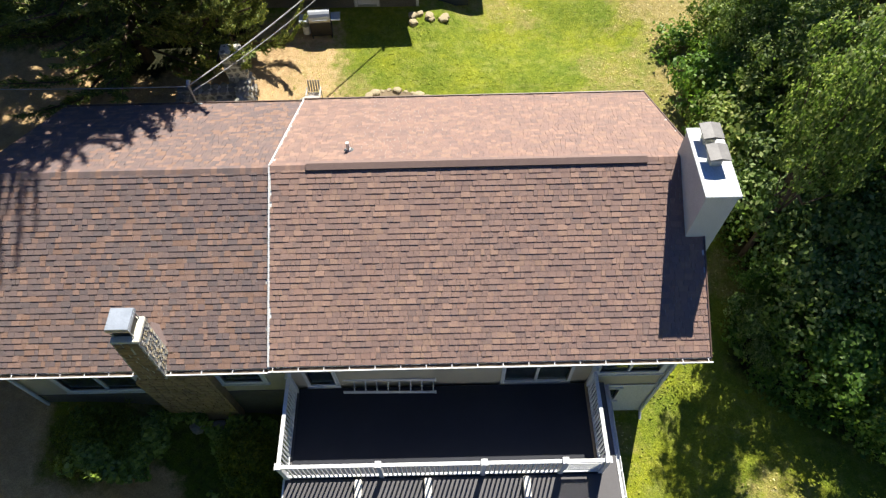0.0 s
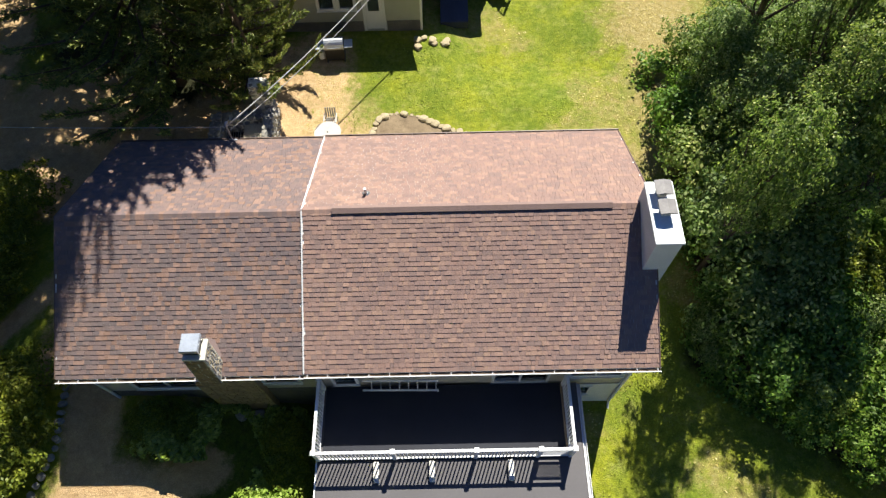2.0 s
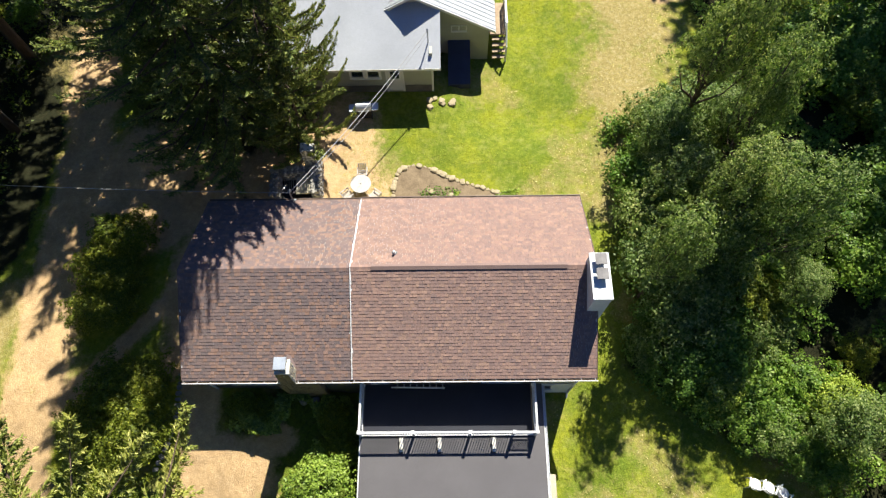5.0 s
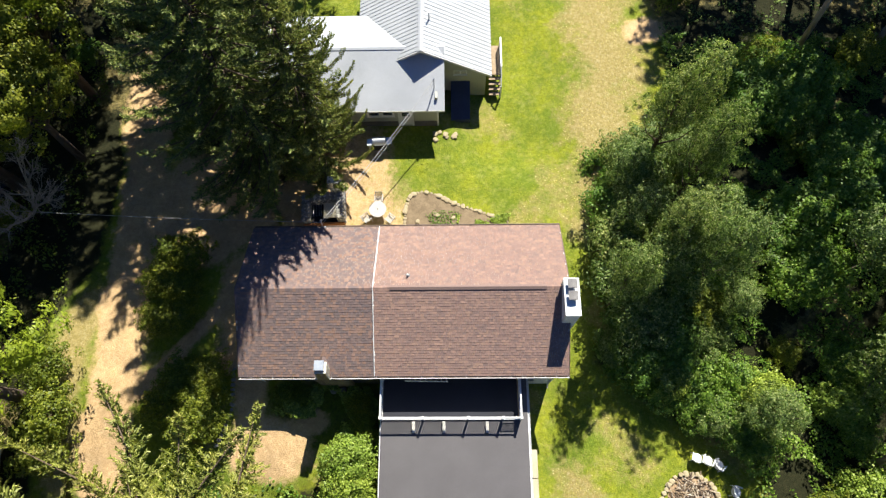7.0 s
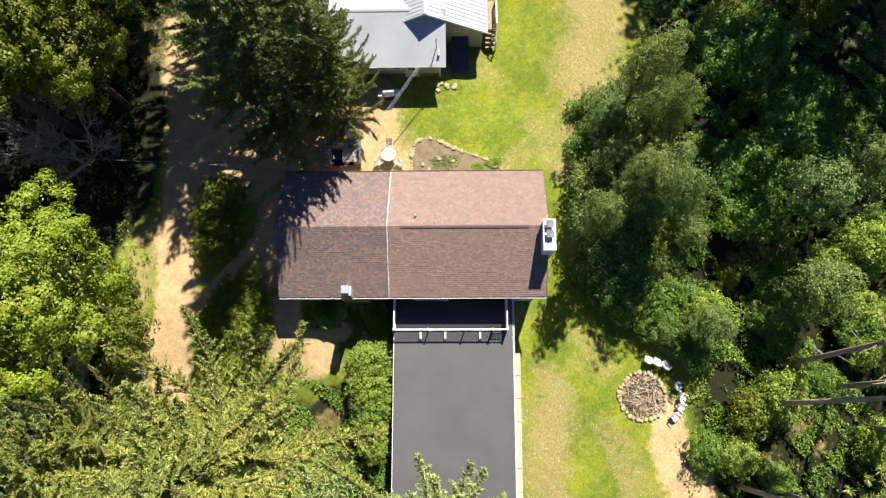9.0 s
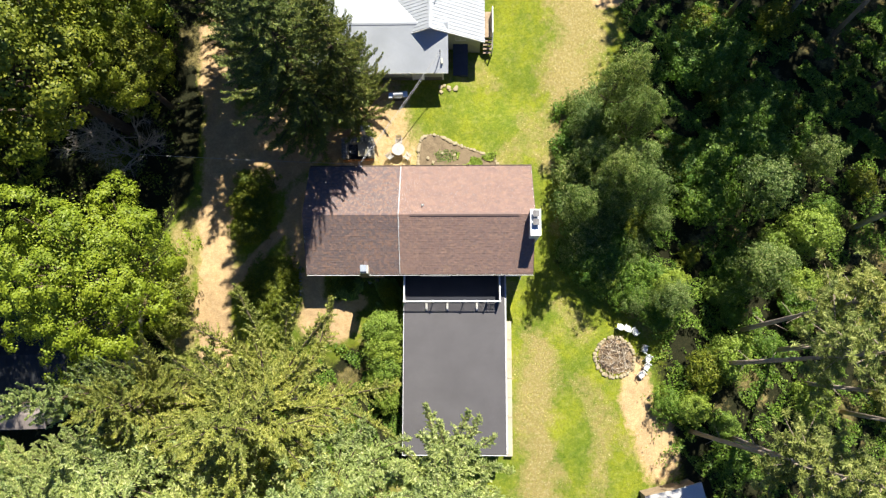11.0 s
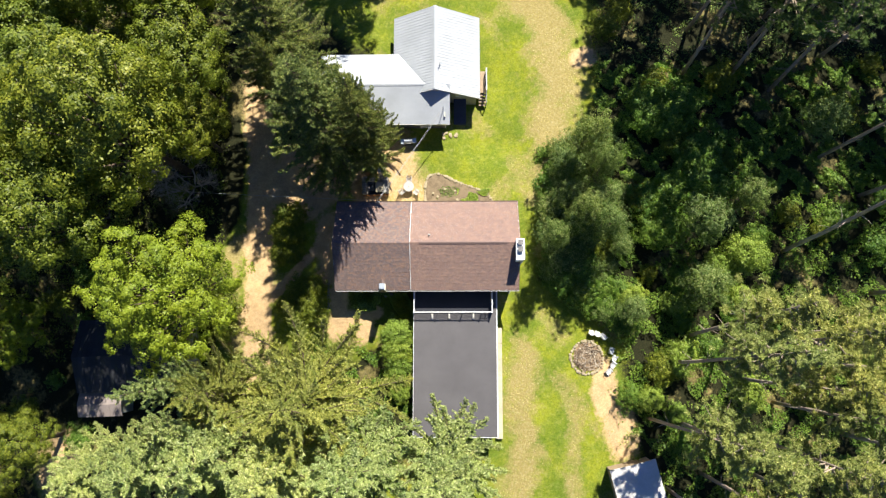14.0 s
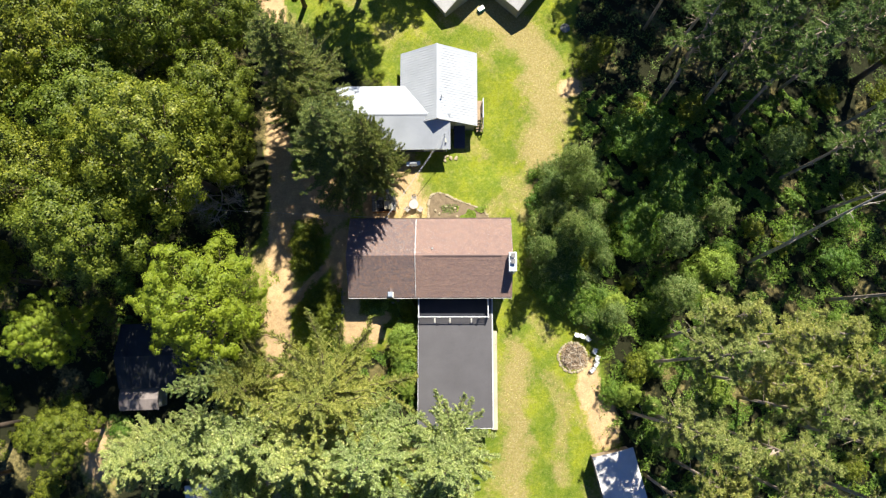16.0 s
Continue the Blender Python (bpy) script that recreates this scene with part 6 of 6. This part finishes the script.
def fire_pit():
    ob = thing("fire_pit", (PIT[0], PIT[1], gz(*PIT)), "round fire pit of pale stones heaped with brushwood", "fire pit")
    r = random.Random(31)
    n = 34
    for i in range(n):
        a = i * 6.283 / n + r.uniform(-0.04, 0.04)
        s = r.uniform(0.13, 0.19)
        rad = 1.66 + r.uniform(-0.06, 0.06)
        part("stone", rock((rad * math.cos(a), rad * math.sin(a), 0.1), (s * 1.1, s * 1.1, s * 0.95), 200 + i), M_ROCK, ob)
    bm = bmesh.new()
    bmesh.ops.create_cone(bm, cap_ends=True, segments=36, radius1=1.6, radius2=0.6, depth=0.22, matrix=Matrix.Translation((0, 0, 0.1)))
    part("ash_bed", bm, M_SANDY, ob, "sandy ash bed")
    for i in range(170):
        a, d = r.uniform(0, 6.283), 1.35 * math.sqrt(r.random())
        x, y, z = d * math.cos(a), d * math.sin(a), 0.18 + 0.32 * (1 - d / 1.5) * r.uniform(0.3, 1.0)
        b, L = r.uniform(0, 6.283), r.uniform(0.25, 0.75)
        t = r.uniform(-0.12, 0.12)
        p = Vector((x, y, z))
        q = Vector((math.cos(b) * L, math.sin(b) * L, t))
        rr = r.uniform(0.012, 0.04)
        part("stick", tube([p - q, p + Vector((0, 0, r.uniform(-0.04, 0.05))), p + q], [rr, rr * 0.9, rr * 0.6], 5), (M_WOOD, M_DEADWOOD, M_BARK)[i % 3], ob)


fire_pit()


def lawn_chair(x, y, a, label, tipped=False):
    ob = thing("lawn_chair", pose(x, y, gz(x, y), 0, 0, a), label, "chair", "lawn chairs round the fire pit")
    bm = bmesh.new()
    bmesh.ops.create_cone(bm, cap_ends=True, segments=16, radius1=0.25, radius2=0.27, depth=0.04, matrix=Matrix.Translation((0, 0, 0.4)))
    part("seat", bm, M_VINYL, ob)
    back = bmesh.new()
    for i in range(9):
        t = -1.1 + 2.2 * i / 8
        add_box(back, (0.29 * math.sin(t) - 0.035, 0.27 * math.cos(t) - 0.012, 0.42), (0.29 * math.sin(t) + 0.035, 0.27 * math.cos(t) + 0.012, 0.82 - 0.10 * t * t), 0.006)
    part("backrest", back, M_VINYL, ob)
    for sx in (-1, 1):
        part("armrest", box((sx * 0.3 - 0.035, -0.25, 0.6), (sx * 0.3 + 0.035, 0.2, 0.63), 0.01), M_VINYL, ob)
        for yy in (-0.22, 0.2):
            part("leg", tube([(sx * 0.26, yy, 0.4), (sx * 0.3, yy * 1.1, 0.0)], 0.022, 6), M_VINYL, ob)
            if yy < 0:
                part("arm_post", tube([(sx * 0.28, yy, 0.4), (sx * 0.3, yy, 0.6)], 0.02, 6), M_VINYL, ob)


for x, y, a in ((18.4, -4.0, 165), (19.0, -4.15, 150), (19.6, -4.4, 130), (20.35, -5.85, 70), (20.6, -6.65, 60), (20.45, -7.3, 55), (20.0, -7.95, 40)):
    lawn_chair(x, y, a, "white moulded plastic lawn chair facing the fire pit")

ring = thing("fire_ring", (17.9, 33.3, gz(17.9, 33.3)), "small round fire ring with pale ash in the lawn", "fire pit")
for i in range(14):
    a = i * 6.283 / 14
    part("stone", rock((0.5 * math.cos(a), 0.5 * math.sin(a), 0.08), (0.13, 0.13, 0.12), 400 + i, 1), M_GREYROCK, ring)
bm = bmesh.new()
bmesh.ops.create_cone(bm, cap_ends=True, segments=20, radius1=0.42, radius2=0.2, depth=0.1, matrix=Matrix.Translation((0, 0, 0.07)))
part("ash", bm, M_CONCRETE, ring)

# ---- concrete strip beside the garage, path stones ----
strip = boxes([((8.5, -14.7 + i * 1.6, -0.35), (9.15, -13.12 + i * 1.6, 0.42 - 0.05 * (6 - i))) for i in range(7)], 0.02)
tagged(part("pavement", strip, M_CONCRETE), "pale concrete strip along the garage wall", "pavement", kind="structure")
r = random.Random(77)
for i in range(16):
    t = i / 15
    x, y = -8.55 - 0.9 * max(0.0, t - 0.55) * 2, 0.9 - 4.2 * t
    o = part("edging_stone", rock((0, 0, 0.08), (r.uniform(0.1, 0.2), r.uniform(0.09, 0.15), 0.11), 600 + i), M_GREYROCK)
    o.matrix_basis = pose(x, y, gz(x, y), 0, 0, r.uniform(0, 360))
    tagged(o, "grey stone edging the garden path", "stone", "stones along the garden path")

# ---- outbuildings ----


def outbuilding(name, x0, x1, y0, y1, ze, rise, wall, roof, label, ridge="x", turn=0.0):
    cx, cy = (x0 + x1) / 2, (y0 + y1) / 2
    w, d = (x1 - x0) / 2, (y1 - y0) / 2
    g = gz(cx, cy)
    ob = thing(name, pose(cx, cy, g, 0, 0, turn), label, "shed")
    a = d if ridge == "x" else w
    b = w if ridge == "x" else d
    ax = ridge
    ze, zr, th = ze - g, ze - g + rise, 0.1
    part("roof", prism([(-a, ze), (0, zr), (a, ze), (a - 0.02, ze - th), (0, zr - th), (-a + 0.02, ze - th)], ax, -b, b), roof, ob)
    for e in (-b + 0.25, b - 0.37):
        part("wall", prism([(-a + 0.25, -0.3), (a - 0.25, -0.3), (a - 0.25, ze - 0.02 + 0.2 * rise / a), (0, zr - th - 0.03), (-a + 0.25, ze - 0.02 + 0.2 * rise / a)], ax, e, e + 0.12), wall, ob)
    for s in (-a + 0.25, a - 0.37):
        if ridge == "x":
            part("wall", box((-b + 0.38, s, -0.3), (b - 0.38, s + 0.12, ze - 0.02)), wall, ob)
        else:
            part("wall", box((s, -b + 0.38, -0.3), (s + 0.12, b - 0.38, ze - 0.02)), wall, ob)
    n = max(4, int(2 * b / 0.45))
    for i in range(n):
        c = -b + 0.1 + i * (2 * b - 0.2) / (n - 1)
        for s in (-1, 1):
            part("rib", prism([(0, zr + 0.002), (s * a, ze + 0.002), (s * a, ze + 0.022), (0, zr + 0.022)], ax, c - 0.014, c + 0.014), roof, ob)
    return ob


outbuilding("shed", 20.1, 24.7, -24.0, -16.6, 2.5, 0.25, M_WOOD, M_SHEDROOF, "small shed with a pale weathered metal roof", "y", 14)
outbuilding("cabin", -33.2, -21.9, -9.8, -2.6, 3.2, 1.4, M_SIDING2, M_DARKROOF, "cabin with a dark roof under the trees", "x", 2)
outbuilding("lean_to", -33.2, -28.8, -12.3, -9.9, 2.6, 0.35, M_SIDING2, M_LEANTO, "lean-to with a brown-grey roof beside a cabin", "x", 2)
outbuilding("hut", -25.2, -22.2, -23.5, -20.2, 2.6, 0.5, M_WOOD, M_SHEDROOF, "small hut with a pale metal roof among conifers", "y", 8)
outbuilding("shed", 0.3, 7.0, 35.5, 42.2, 3.1, 1.7, M_SIDING2, M_SHEDROOF, "gabled shed with a grey metal roof beyond the lawn", "y", 40)
outbuilding("shed", 8.4, 15.1, 35.7, 42.4, 3.1, 1.7, M_SIDING2, M_SHEDROOF, "gabled shed with a grey metal roof beyond the lawn", "y", 48)
tote = thing("storage_bin", pose(7.6, 35.6, gz(7.6, 35.6), 0, 0, 35), "small teal plastic storage bin between two sheds", "bin")
part("body", box((-0.4, -0.25, 0), (0.4, 0.25, 0.45), 0.04), M_TEAL, tote)
part("lid", box((-0.42, -0.27, 0.45), (0.42, 0.27, 0.5), 0.02), M_VINYL, tote)


def parked_car(x, y, turn):
    """A dark hatchback standing under the trees."""
    ob = thing("car", pose(x, y, gz(x, y), 0, 0, turn), "dark parked car under the trees beside the drive", "car")
    prof = [(-2.1, 0.35), (-2.15, 0.75), (-1.9, 0.95), (-1.1, 1.0), (-0.35, 1.42), (1.05, 1.46), (1.75, 1.05), (2.1, 0.95), (2.12, 0.4)]
    bm = prism(prof, "x", -0.85, 0.85)
    for v in bm.verts:
        if v.co.z > 1.2:
            v.co.x *= 0.82
    bmesh.ops.bevel(bm, geom=bm.edges[:], offset=0.06, segments=2, affect="EDGES")
    part("body", bm, M_CAR, ob, smooth=False)
    for y0, z0, y1, z1, nm in ((-1.02, 1.06, -0.42, 1.40, "windscreen"), (1.68, 1.12, 1.12, 1.44, "rear_window")):
        s = -1 if y0 < 0 else 1
        bm = bmesh.new()
        vs = [bm.verts.new(p) for p in ((-0.66, y0, z0 + 0.03), (0.66, y0, z0 + 0.03), (0.56, y1, z1 + 0.03), (-0.56, y1, z1 + 0.03))]
        r = bmesh.ops.extrude_face_region(bm, geom=[bm.faces.new(vs)])
        bmesh.ops.translate(bm, vec=(0, s * 0.02, 0.02), verts=[g for g in r["geom"] if isinstance(g, bmesh.types.BMVert)])
        part(nm, bm, M_GLASS, ob)
    for sx in (-0.8, 0.8):
        for yy in (-1.35, 1.35):
            w = part("wheel", tube([(sx - 0.1, yy, 0.32), (sx + 0.1, yy, 0.32)], 0.32, 16), M_BLACK, ob)
            part("rim", tube([(sx - 0.11, yy, 0.32), (sx + 0.11, yy, 0.32)], 0.19, 12), M_STEEL, w)


parked_car(-25.4, 15.0, 25)


def bare_tree(x, y, height, spread, seed, label):
    """A leafless grey crown: forked limbs that end in thin twigs."""
    r = random.Random(seed)
    ob = thing("dead_tree", (x, y, gz(x, y)), label, "tree")

    def grow(bm, p, d, L, rad, depth):
        q = p + d * L
        m = p.lerp(q, 0.5) + Vector((r.uniform(-1, 1), r.uniform(-1, 1), r.uniform(-1, 1))) * L * 0.07
        add_tube(bm, [p, m, q], [rad, rad * 0.8, rad * 0.55], 5 if depth > 1 else 3, False)
        if depth == 0:
            return
        for _ in range(r.randint(3, 5)):
            e = (d + Vector((r.uniform(-1, 1), r.uniform(-1, 1), r.uniform(-0.5, 0.6))) * 0.95).normalized()
            grow(bm, p.lerp(q, r.uniform(0.45, 1.0)), e, L * r.uniform(0.5, 0.72), rad * 0.52, depth - 1)

    for i in range(5):
        a = i * 1.257 + r.uniform(-0.3, 0.3)
        bm = bmesh.new()
        grow(bm, Vector((0, 0, 0)), Vector((math.cos(a) * spread, math.sin(a) * spread, 1)).normalized(), height * 0.5, 0.10, 4)
        part("limb", bm, M_GREYTWIG, ob)


bare_tree(-23.2, 11.3, 5.5, 0.8, 3, "leafless grey tree beside the drive")
bare_tree(-26.2, 12.2, 4.8, 0.9, 4, "leafless grey tree beside the drive")
dead = thing("dead_pine", (38.2, 4.36, gz(38.2, 4.36)), "leaning dead pine trunk with broken bare branches", "tree")
bm = bmesh.new()
add_tube(bm, [(0, 0, -0.2), (-0.1, 0.7, 8), (-0.25, 1.7, 17), (-0.3, 2.9, 28)], [0.24, 0.19, 0.13, 0.04], 8)
part("trunk", bm, M_DEADWOOD, dead, smooth=True)
rb = random.Random(12)
for i in range(22):
    z = 9 + i * 0.85
    a = rb.uniform(0, 6.28)
    p = Vector((-0.012 * z, 0.1 * z, z))
    q = p + Vector((math.cos(a), math.sin(a), rb.uniform(-0.3, 0.4))) * rb.uniform(0.5, 1.8)
    part("branch", tube([p, p.lerp(q, 0.5) + Vector((0, 0, 0.08)), q], [0.035, 0.025, 0.008], 5), M_DEADWOOD, dead)

# grey boulders at the foot of the stone chimney
for i, (x, y, s) in enumerate(((-2.8, -0.12, 0.27), (-2.3, -0.1, 0.2))):
    o = part("boulder", rock((0, 0, s * 0.4), (s * 1.2, s * 0.85, s * 0.8), 910 + i), M_GREYROCK)
    o.matrix_basis = pose(x, y, gz(x, y) + 0.06, 0, 0, 20 * i)
    tagged(o, "grey boulder at the foot of the stone chimney", "boulder")

# shingles, last of the house: the tabs nearest the flight stand alone
shingle_slope(roof_east, south_frame(0.0), 0.05, 10.55, SLOPE_LEN, M_ROOF_E, 11, (2.5, 7.3, 0, 10))
shingle_slope(roof_east, north_frame(0.0), -10.55, -0.05, SLOPE_LEN, M_ROOF_E, 12)
shingle_slope(roof_west, south_frame(0.06), -7.40, -0.01, SLOPE_LEN, M_ROOF_W, 13)
shingle_slope(roof_west, north_frame(0.06), 0.01, 7.40, SLOPE_LEN, M_ROOF_W, 14)
